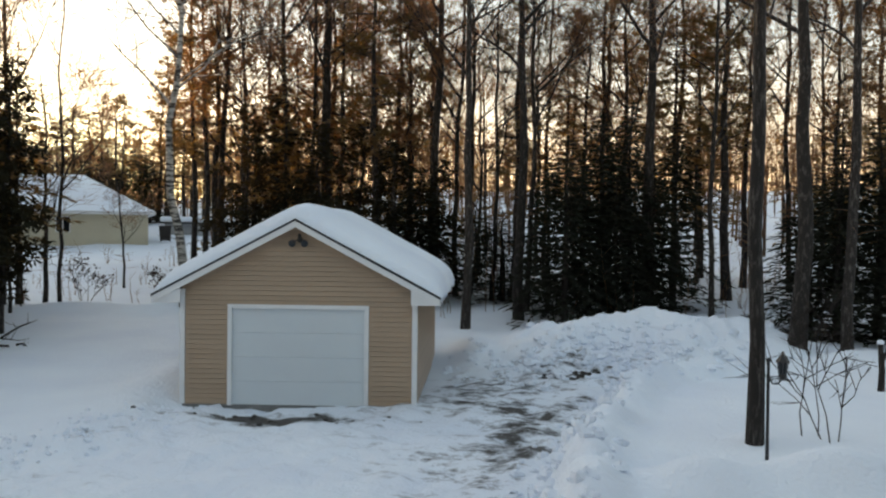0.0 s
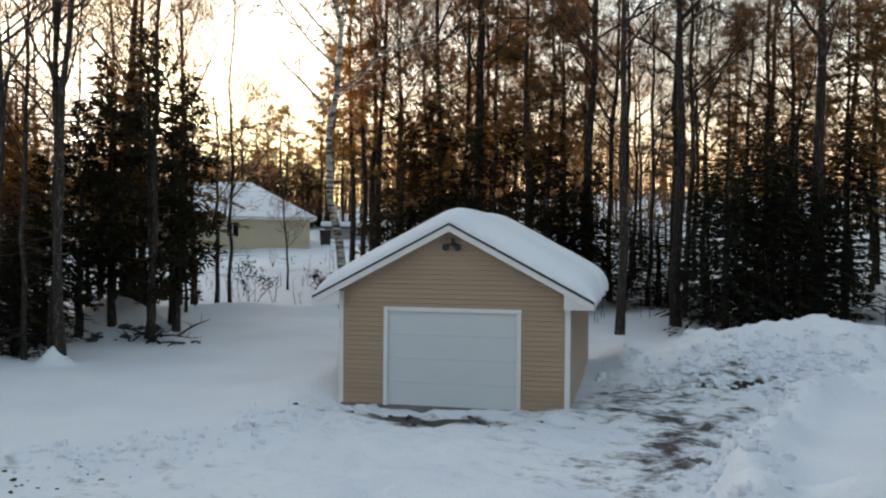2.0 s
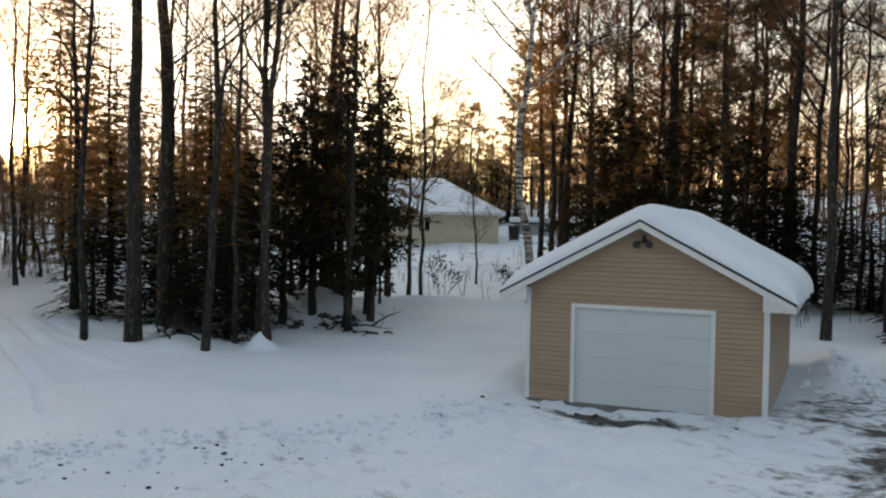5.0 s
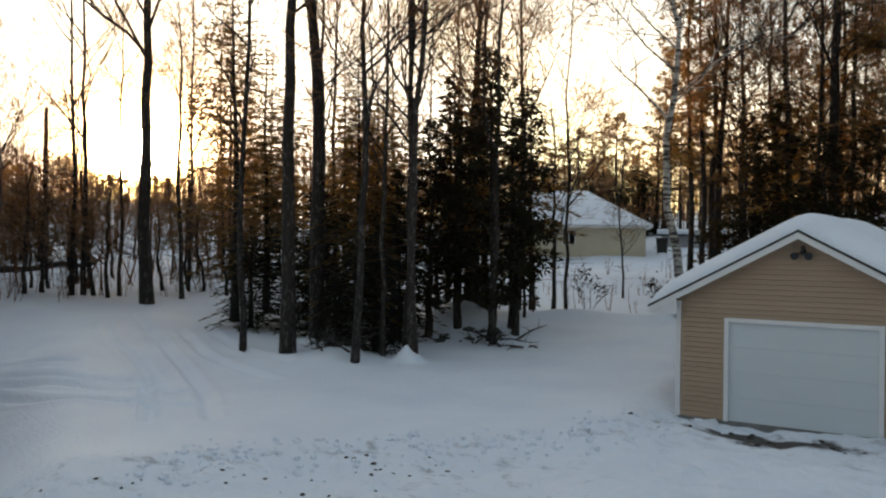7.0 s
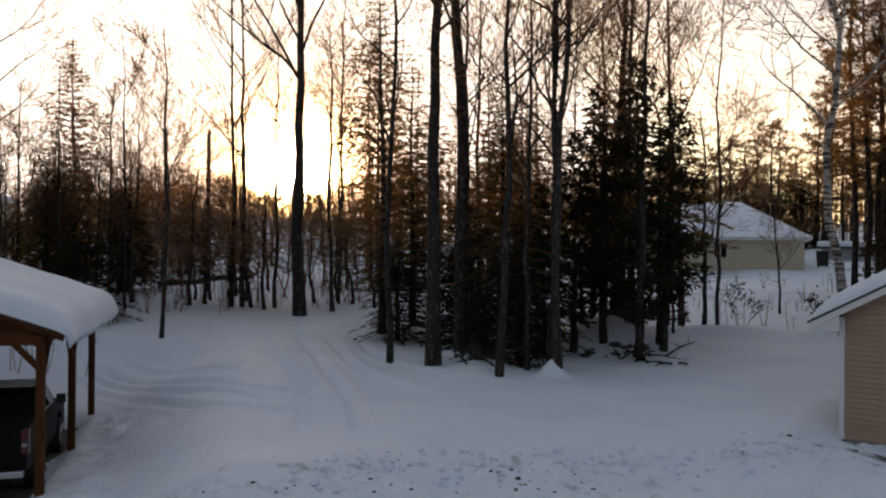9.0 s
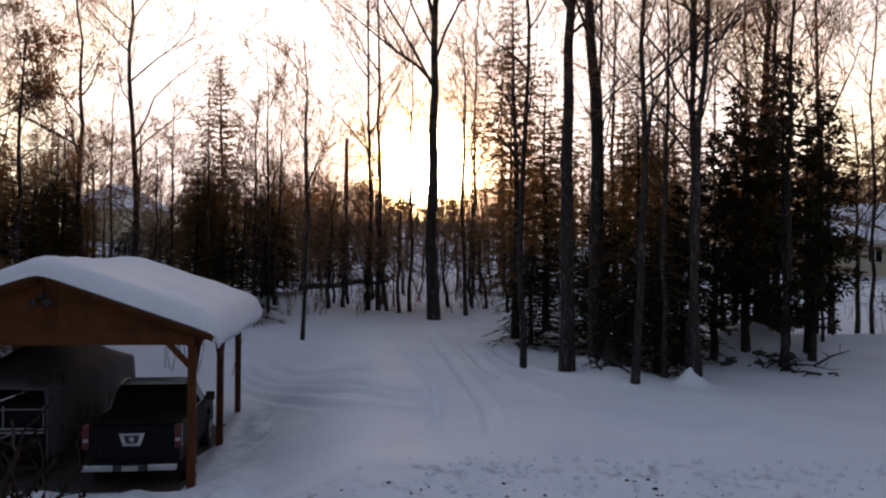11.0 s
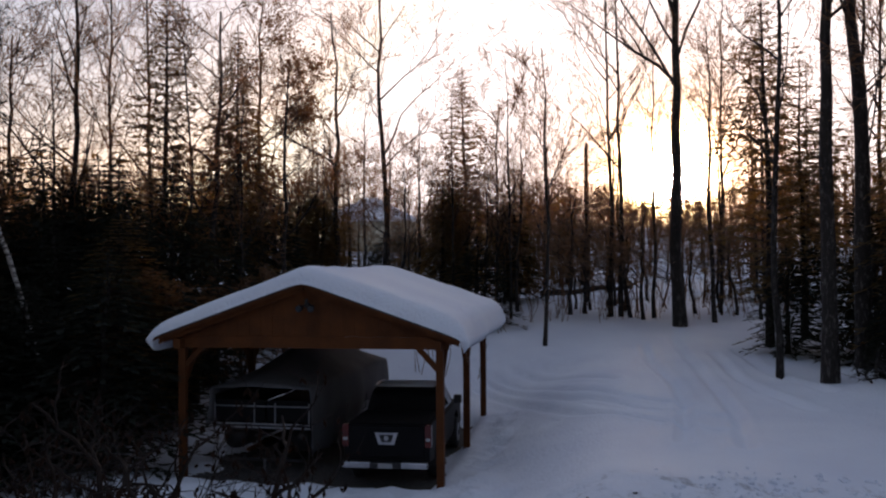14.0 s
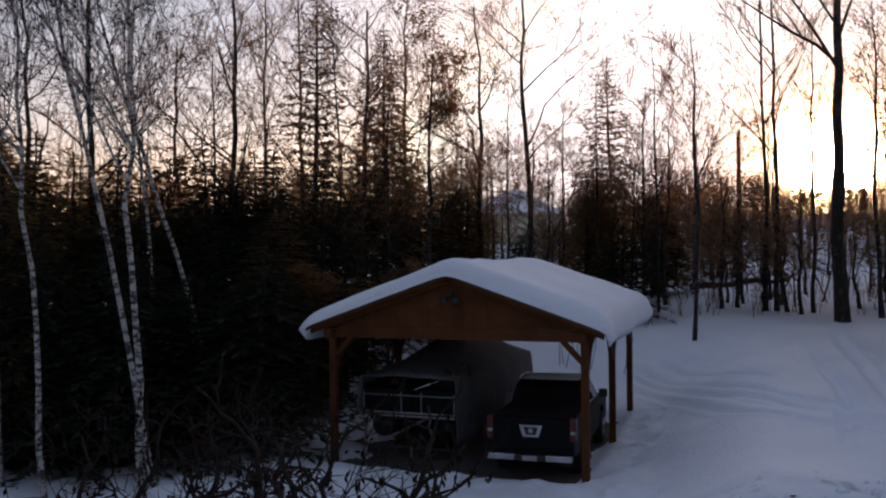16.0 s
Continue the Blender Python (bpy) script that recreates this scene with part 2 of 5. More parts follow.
# ---- mesh helpers ----
class M:
    """Vertices and faces of one mesh in the making."""

    def __init__(self):
        self.v, self.f = [], []

    def box(self, x0, y0, z0, x1, y1, z1):
        k = len(self.v)
        self.v += [(x0, y0, z0), (x1, y0, z0), (x1, y1, z0), (x0, y1, z0), (x0, y0, z1), (x1, y0, z1), (x1, y1, z1), (x0, y1, z1)]
        self.f += [tuple(k + i for i in q) for q in ((3, 2, 1, 0), (4, 5, 6, 7), (0, 1, 5, 4), (1, 2, 6, 5), (2, 3, 7, 6), (3, 0, 4, 7))]
        return self

    def prism(self, outline, a, b):
        """outline: (x, z) points anticlockwise seen from -y; from y = a to y = b."""
        k, n = len(self.v), len(outline)
        self.v += [(x, a, z) for x, z in outline] + [(x, b, z) for x, z in outline]
        self.f += [tuple(range(k, k + n)), tuple(range(k + 2 * n - 1, k + n - 1, -1))]
        self.f += [(k + (i + 1) % n, k + i, k + n + i, k + n + (i + 1) % n) for i in range(n)]
        return self

    def side(self, outline, a, b):
        """outline: (y, z) points; from x = a to x = b."""
        k, n = len(self.v), len(outline)
        self.v += [(a, y, z) for y, z in outline] + [(b, y, z) for y, z in outline]
        self.f += [tuple(range(k + n - 1, k - 1, -1)), tuple(range(k + n, k + 2 * n))]
        self.f += [(k + i, k + (i + 1) % n, k + n + (i + 1) % n, k + n + i) for i in range(n)]
        return self

    def tube(self, pts, radii, sides=6, cap=True):
        k = len(self.v)
        ref = Vector((0.31, 0.87, 0.38))
        n = len(pts)
        for i, p in enumerate(pts):
            d = (Vector(pts[min(i + 1, n - 1)]) - Vector(pts[max(i - 1, 0)])).normalized()
            u = d.cross(ref).normalized()
            w = d.cross(u)
            for s in range(sides):
                a = 2 * math.pi * s / sides
                self.v.append(tuple(Vector(p) + (u * math.cos(a) + w * math.sin(a)) * radii[i]))
        for i in range(n - 1):
            for s in range(sides):
                t = (s + 1) % sides
                self.f.append((k + i * sides + s, k + i * sides + t, k + (i + 1) * sides + t, k + (i + 1) * sides + s))
        if cap:
            self.f.append(tuple(k + s for s in range(sides - 1, -1, -1)))
            self.f.append(tuple(k + (n - 1) * sides + s for s in range(sides)))
        return self

    def ball(self, c, r, squash=(1, 1, 1), rings=6, sides=10, rough=0.0, seed=0):
        k = len(self.v)
        rng = random.Random(seed)
        for i in range(rings + 1):
            th = math.pi * i / rings
            for s in range(sides):
                a = 2 * math.pi * s / sides
                q = r * (1 + rough * rng.uniform(-1, 1))
                self.v.append((c[0] + q * squash[0] * math.sin(th) * math.cos(a), c[1] + q * squash[1] * math.sin(th) * math.sin(a), c[2] + q * squash[2] * math.cos(th)))
        for i in range(rings):
            for s in range(sides):
                t = (s + 1) % sides
                self.f.append((k + i * sides + s, k + (i + 1) * sides + s, k + (i + 1) * sides + t, k + i * sides + t))
        return self

    def quad(self, a, b, c, d):
        k = len(self.v)
        self.v += [tuple(a), tuple(b), tuple(c), tuple(d)]
        self.f.append((k, k + 1, k + 2, k + 3))
        return self

    def tri(self, a, b, c):
        k = len(self.v)
        self.v += [tuple(a), tuple(b), tuple(c)]
        self.f.append((k, k + 1, k + 2))
        return self


def mesh_data(name, m, mat, smooth=False):
    me = bpy.data.meshes.new(name)
    me.from_pydata(m.v, [], m.f)
    me.materials.append(mat)
    if smooth:
        me.shade_smooth()
    me.update()
    return me


def part(name, m, mat, parent=None, label="", bevel=0.0, smooth=False):
    ob = new(name, mesh_data(name, m, mat, smooth))
    if parent is not None:
        ob.parent = parent
    if label:
        ob["label"] = label
    if bevel:
        mod = ob.modifiers.new("bevel", "BEVEL")
        mod.width, mod.segments, mod.limit_method = bevel, 2, "ANGLE"
    return ob


def thing(name, m, label, category, group="", kind=""):
    ob = new(name)
    ob.empty_display_size = 0.2
    ob.matrix_world = m
    return tagged(ob, label, category, group, kind)


def solid(name, m, mat, pose_m, label, category, group="", kind="", smooth=False, bevel=0.0):
    ob = part(name, m, mat, None, "", bevel, smooth)
    ob.matrix_world = pose_m
    return tagged(ob, label, category, group, kind)


# ---- the ground: one sheet of snow to the horizon ----
def lattice(x, y, seed):
    """Smooth value noise, about -1 to 1, of unit wavelength."""
    xi, yi = np.floor(x).astype(np.int64), np.floor(y).astype(np.int64)
    fx, fy = x - xi, y - yi
    fx, fy = fx * fx * (3 - 2 * fx), fy * fy * (3 - 2 * fy)

    def h(a, b):
        q = (a * 374761393 + b * 668265263 + seed * 982451653) & 0x7FFFFFFF
        q = ((q ^ (q >> 13)) * 1274126177) & 0x7FFFFFFF
        return ((q ^ (q >> 16)) & 0xFFFF) / 32767.5 - 1
    return (h(xi, yi) * (1 - fx) + h(xi + 1, yi) * fx) * (1 - fy) + (h(xi, yi + 1) * (1 - fx) + h(xi + 1, yi + 1) * fx) * fy


def step(v, a, b):
    q = np.clip((v - a) / (b - a), 0, 1)
    return q * q * (3 - 2 * q)


def line_distance(x, y, pts):
    """Distance to a broken line, and the side: positive to its right."""
    best, side = np.full(np.shape(x), 1e9), np.ones(np.shape(x))
    for (ax, ay), (bx, by) in zip(pts, pts[1:]):
        dx, dy = bx - ax, by - ay
        t = np.clip(((x - ax) * dx + (y - ay) * dy) / (dx * dx + dy * dy), 0, 1)
        d = np.hypot(x - ax - t * dx, y - ay - t * dy)
        s = np.where((x - ax) * dy - (y - ay) * dx > 0, 1.0, -1.0)
        side = np.where(d < best, s, side)
        best = np.minimum(best, d)
    return best, side


BANK = [(0.6, 7.0), (1.5, 12.3), (3.2, 17.2), (4.6, 19.4), (7.0, 20.6)]
BERM = [(-4.9, 17.2), (-6.6, 13.6), (-9.2, 11.0), (-11.0, 9.0), (-15.0, 5.0)]
RUTS = [[(-29, 14.2), (-25.6, 14.1), (-21.6, 13.7), (-18.7, 13.6), (-16.6, 14.4)], [(-28, 13.9), (-24.5, 13.5), (-20.5, 13.0), (-17.1, 13.0), (-15.2, 13.9)],
        [(-25.5, 12.9), (-22.0, 12.6), (-17.5, 11.9), (-13.8, 12.6)], [(-27.1, 15.0), (-24.0, 14.8), (-20.6, 14.7)],
        [(-26, 19.9), (-23.0, 17.8), (-19.0, 15.6), (-17.5, 14.6), (-13.4, 11.2)], [(-27, 22), (-23.2, 19.5), (-18.0, 16.1), (-15.3, 14.3), (-12.4, 11.8)],
        [(-23.2, 20.6), (-19.7, 18.3), (-17.3, 17.0), (-14.8, 16.2)], [(-23.3, 21.7), (-20.4, 19.9), (-16.1, 18.1)]]


CARPORT = (-17.755, 5.03, 56.0)


def carport_local(x, y):
    c, s = math.cos(radians(CARPORT[2])), math.sin(radians(CARPORT[2]))
    return (x - CARPORT[0]) * c + (y - CARPORT[1]) * s, -(x - CARPORT[0]) * s + (y - CARPORT[1]) * c


def ground_z(x, y, fine=True):
    x, y = np.asarray(x, float), np.asarray(y, float)
    d = np.hypot(x, y)
    az = np.degrees(np.arctan2(-x, y))
    z = np.interp(d, [0, 22, 35, 62, 100, 140, 300, 4000], [0, 0, 0.77, 2.6, 7.5, 11, 13, 13])
    rise = step(az, 43, 47) * (1 - step(az, 58, 62))
    z = z - step(az, 2, 28) * np.interp(d, [0, 62, 100, 140, 4000], [0, 0, 2.2, 4.0, 5.0]) * (1 - 0.6 * rise)
    # the terrace on which the bungalow stands
    z = z - 0.5 * step(d, 35.5, 39) * (1 - step(d, 46.6, 47.6)) * step(az, 12, 15) * (1 - step(az, 26, 29))
    z = z + 0.32 * np.exp(-((d - 34.3 - 0.6 * np.sin(az * 0.9)) / 0.8) ** 2) * step(az, 13, 17) * (1 - step(az, 26, 30))
    z = z - 1.0 * step(az, 54, 63) * (1 - step(az, 120, 150)) * (1 - step(d, 28, 37))
    # the heap that the plough has pushed up, and the bank along the drive
    heap = 1.14 * np.exp(-((x - 5.6) / 2.7) ** 2 - ((y - 25.0) / 2.4) ** 2) + 0.5 * np.exp(-((x - 2.6) / 1.3) ** 2 - ((y - 24.4) / 1.8) ** 2) + 0.6 * np.exp(-((x - 8.8) / 1.8) ** 2 - ((y - 24.8) / 2.0) ** 2)
    bd, bs = line_distance(x, y, BANK)
    right = bd * bs
    bank = 0.56 * step(right, -0.15, 0.55) * (1 - step(d, 24, 30)) * (1 - step(-az, 60, 90)) * step(-az, 0, 4)
    bank = bank + 0.34 * np.exp(-((right - 0.6) / 0.40) ** 2) * (1 - step(d, 20, 23)) * step(-az, 0, 4)
    bank = bank + 0.50 * np.exp(-((x - 4.75) / 0.95) ** 2 - ((y - 10.5) / 0.5) ** 2) + 0.42 * np.exp(-((x - 3.0) / 0.7) ** 2 - ((y - 10.2) / 0.5) ** 2)
    md, ms = line_distance(x, y, BERM)
    left = md * ms
    berm = 0.13 * np.exp(-((md - 0.2) / 0.55) ** 2) + 0.14 * step(left, -0.2, 1.0) * (1 - step(d, 24, 30)) * step(az, 8, 18)
    z = z + heap + bank + berm
    z = z - 0.36 * np.exp(-((x + 5.3) / 0.6) ** 2 - ((y - 17.7) / 0.5) ** 2)
    # drifts against the garage, the brush pile, snow at the feet of the trunks
    z = z + 0.30 * np.exp(-((x + 6.2) / 0.8) ** 2 - ((y - 20.5) / 3.0) ** 2) + 0.35 * np.exp(-((x - 0.9) / 0.5) ** 2 - ((y - 25.0) / 2.0) ** 2)
    z = z + 1.0 * np.exp(-((x + 15.6) / 1.5) ** 2 - ((y - 26.6) / 1.2) ** 2) + 0.5 * np.exp(-((x + 13.45) ** 2 + (y - 20.05) ** 2) / 0.11)
    z = z + 0.35 * np.exp(-((x + 15.3) ** 2 + (y - 19.4) ** 2) / 0.9) + 0.3 * np.exp(-((x + 17.2) ** 2 + (y - 20.8) ** 2) / 0.8) + 0.12 * np.exp(-((x - 4.55) ** 2 + (y - 12.7) ** 2) / 0.10)
    for rut in RUTS:
        rd, _ = line_distance(x, y, rut)
        z = z - 0.12 * np.exp(-(rd / 0.13) ** 2) + 0.04 * np.exp(-((rd - 0.27) / 0.11) ** 2)
    lx, ly = carport_local(x, y)
    flat = step(2.9 - np.abs(lx), 0.0, 0.5) * step(ly, -0.5, 0.1) * step(7.4 - ly, 0.0, 0.8)
    z = z * (1 - flat) - 1.02 * flat
    if fine:
        rough = np.clip(heap * 1.2 + 0.9 * np.exp(-((right - 0.3) / 0.7) ** 2) * (d < 23) + 0.25 * np.exp(-(md / 0.8) ** 2) + 0.6 * np.exp(-((lx - 3.5) / 0.45) ** 2) * step(ly, -1.5, 0) * step(8.5 - ly, 0, 1.5) + 0.7 * np.exp(-((ly + 0.9) / 0.5) ** 2) * step(5 - np.abs(lx), 0, 1.5) + 0.42 * drive(x, y), 0, 1)
        z = z + 0.07 * lattice(x / 3.1, y / 3.1, 3) + 0.02 * lattice(x / 0.9, y / 0.9, 4)
        z = z + rough * (0.17 * lattice(x / 0.6, y / 0.6, 5) + 0.10 * lattice(x / 0.3, y / 0.3, 6) + 0.045 * lattice(x / 0.14, y / 0.14, 7))
        rough = rough * (1 - flat)
        far = step(d, 34, 50)
        z = z + far * (0.25 * lattice(x / 6, y / 6, 8) + 0.12 * lattice(x / 1.7, y / 1.7, 9))
    return z


def drive(x, y):
    """1 on the ploughed drive, 0 off it."""
    bd, bs = line_distance(x, y, BANK)
    md, ms = line_distance(x, y, BERM)
    return step(-bd * bs, 0.0, 0.9) * step(-md * ms, -0.3, 1.2) * (1 - step(y - 0.12 * x, 18.2, 20.6) * step(-x, -0.5, 0.6)) * (1 - step(y, 21.0, 23.5)) * step(np.hypot(x, y), 2, 5)


def gz(x, y):
    return float(ground_z(np.array([x]), np.array([y]))[0])


AZ = np.concatenate([np.arange(-34, 108, 0.25), np.arange(108, 326, 4.0)])
RAD = np.concatenate([np.arange(0.4, 9, 0.5), np.arange(9, 30, 0.08), np.arange(30, 46, 0.35), np.arange(46, 150, 2.5), np.geomspace(150, 4000, 14)])
aa, rr = np.meshgrid(np.radians(AZ), RAD, indexing="ij")
gx, gy = -np.sin(aa) * rr, np.cos(aa) * rr
gh = ground_z(gx, gy)
worn = drive(gx, gy) * (0.45 + 0.55 * step(gx, -4.0, 1.0))
worn = worn * (0.33 + 0.30 * lattice(gx / 2.3, gy / 2.3, 12)) + 1.2 * np.exp(-((gx + 3.3) / 1.35) ** 2 - ((gy - 16.6) / 0.40) ** 2) + 0.33 * np.exp(-((gx - 2.2) / 1.5) ** 2 - ((gy - 17.6) / 1.6) ** 2) + 0.30 * np.exp(-((gx - 1.4) / 0.9) ** 2 - ((gy - 15.2) / 1.6) ** 2)
heapdirt = np.exp(-((gx - 3.6) / 2.2) ** 2 - ((gy - 22.3) / 1.0) ** 2)
worn = np.clip(worn + 0.45 * heapdirt + 0.2 * np.exp(-(line_distance(gx, gy, BERM)[0] / 0.5) ** 2), 0, 1.3)
lx, ly = carport_local(gx, gy)
worn = np.where((np.abs(lx + 0.25 * lattice(gx, gy, 21)) < 2.55) & (ly + 0.3 * lattice(gx, gy, 22) > 0.0) & (ly < 6.8), 2.2, worn)
na, nr = aa.shape
gv = np.stack([gx, gy, gh], -1).reshape(-1, 3)
ia, ir = np.meshgrid(np.arange(na), np.arange(nr - 1), indexing="ij")
ja = (ia + 1) % na
gf = np.stack([ia * nr + ir, ia * nr + ir + 1, ja * nr + ir + 1, ja * nr + ir], -1).reshape(-1, 4)[:, ::-1]
ground_me = bpy.data.meshes.new("ground")
ground_me.from_pydata(gv.tolist() + [(0.0, 0.0, 0.0)], [], gf.tolist() + [(len(gv), ((i + 1) % na) * nr, i * nr) for i in range(na)])
ground_me.materials.append(SNOW_GROUND)
ground_me.shade_smooth()
layer = ground_me.attributes.new("worn", "FLOAT", "POINT")
layer.data.foreach_set("value", np.append(worn.ravel(), 0.0).astype(np.float32))
ground = tagged(new("ground", ground_me), "trampled and drifted blue-white snow with a ploughed gravel drive", "ground", kind="structure")


# ---- the garage ----
GARAGE = pose(-2.957, 17.957, 0.0, 0, 0, -2.5)
G_HALF, G_LONG, G_PEAK, G_SLOPE, G_EAVE = 2.425, 7.3, 3.86, 0.529, 2.92
COURSE = 0.1016


def roof_snow(name, peak, slope, half, y0, y1, thick, label, m, seed, lump=0.012, over=0.04, hang=0.12, blunt=26, soft_edge=20, skew=0.0, tuck=0.0):
    """A quilt of snow on a gable roof: rounded at its edges, a little uneven, standing over the eaves."""
    nu, nv = 61, 46
    us = np.sin(np.linspace(-1, 1, nu) * math.pi / 2)
    vs = (1 - np.cos(np.linspace(0, 1, nv) * math.pi)) / 2
    uu, vv = np.meshgrid(us, vs, indexing="ij")
    w = half + over
    wob = 0.05 * lattice(vv * 7 + 3, uu * 0 + 1.5, seed)
    x = uu * w + np.sign(uu) * np.abs(uu) ** 6 * wob
    y = y0 + vv * (y1 - y0)
    e = (1 - np.abs(uu) ** soft_edge) ** 0.5 * (1 - np.abs(2 * vv - 1) ** blunt) ** 0.5
    base = peak - slope * np.sqrt(x * x + 0.02)
    top = base + 0.012 + thick * (1 + skew * np.tanh(x)) * e * (1 + 0.05 * lattice(x * 0.7 + 9, y * 0.5, seed + 1)) + lump * e * lattice(x * 1.9, y * 1.6, seed + 2)
    top = top - (0.25 + 2 * tuck) * hang * np.abs(uu) ** 24 * (1 - np.abs(2 * vv - 1) ** 60)
    low = base + 0.012 - hang * np.abs(uu) ** 24 * (1 - np.abs(2 * vv - 1) ** 60)
    k = M()
    n = nu * nv
    under = x - np.sign(uu) * tuck * np.abs(uu) ** 24
    k.v = np.stack([x, y, top], -1).reshape(-1, 3).tolist() + np.stack([under, y, low], -1).reshape(-1, 3).tolist()
    for i in range(nu - 1):
        for j in range(nv - 1):
            a, b, c, d = i * nv + j, (i + 1) * nv + j, (i + 1) * nv + j + 1, i * nv + j + 1
            k.f += [(a, b, c, d), (n + d, n + c, n + b, n + a)]
    rim = [i * nv for i in range(nu)] + [(nu - 1) * nv + j for j in range(1, nv)] + [i * nv + nv - 1 for i in range(nu - 2, -1, -1)] + [j for j in range(nv - 2, 0, -1)]
    for a, b in zip(rim, rim[1:] + rim[:1]):
        k.f.append((b, a, n + a, n + b))
    return solid(name, k, SNOW, m, label, "snow", kind="stuff", smooth=True)


def gable_roof(parent, peak, slope, half, y0, y1, thick, mat, name="roof"):
    t = thick / math.cos(math.atan(slope))
    e = peak - slope * half
    k = M().prism([(-half, e), (-half, e - t), (0, peak - t), (half, e - t), (half, e), (0, peak)], y0, y1)
    return part(name, k, mat, parent)


def rake(side, x0, x1, peak, slope, y0, y1, drop, depth):
    """A board along the rake of a gable, from x0 to x1 on one side."""
    a, b = peak - slope * x0 - drop, peak - slope * x1 - drop
    o = [(side * x0, a), (side * x1, b), (side * x1, b - depth), (side * x0, a - depth)]
    return M().prism(o if side < 0 else o[::-1], y0, y1)


def flood_light(m, lens):
    """A twin floodlight with a motion sensor between its heads."""
    t = thing("flood_light", m, "black twin floodlight with motion sensor under the gable peak", "light")
    part("base_plate", M().tube([(0, 0, 0), (0, -0.035, 0)], [0.06, 0.055], 14), BLACK, t)
    for s in (-1, 1):
        part("arm", M().tube([(0, -0.03, 0), (s * 0.07, -0.07, -0.01), (s * 0.10, -0.09, -0.03)], [0.014, 0.012, 0.012], 8), BLACK, t)
        head = part("lamp_head", M().tube([(s * 0.10, -0.06, -0.03), (s * 0.115, -0.10, -0.045), (s * 0.13, -0.19, -0.075)], [0.03, 0.06, 0.075], 14), BLACK, t)
        part("lens", M().tube([(s * 0.1302, -0.191, -0.0755), (s * 0.131, -0.196, -0.077)], [0.066, 0.06], 14), lens, head)
    part("sensor", M().box(-0.03, -0.09, 0.03, 0.03, -0.03, 0.13), BLACK, t, bevel=0.01)
    return t


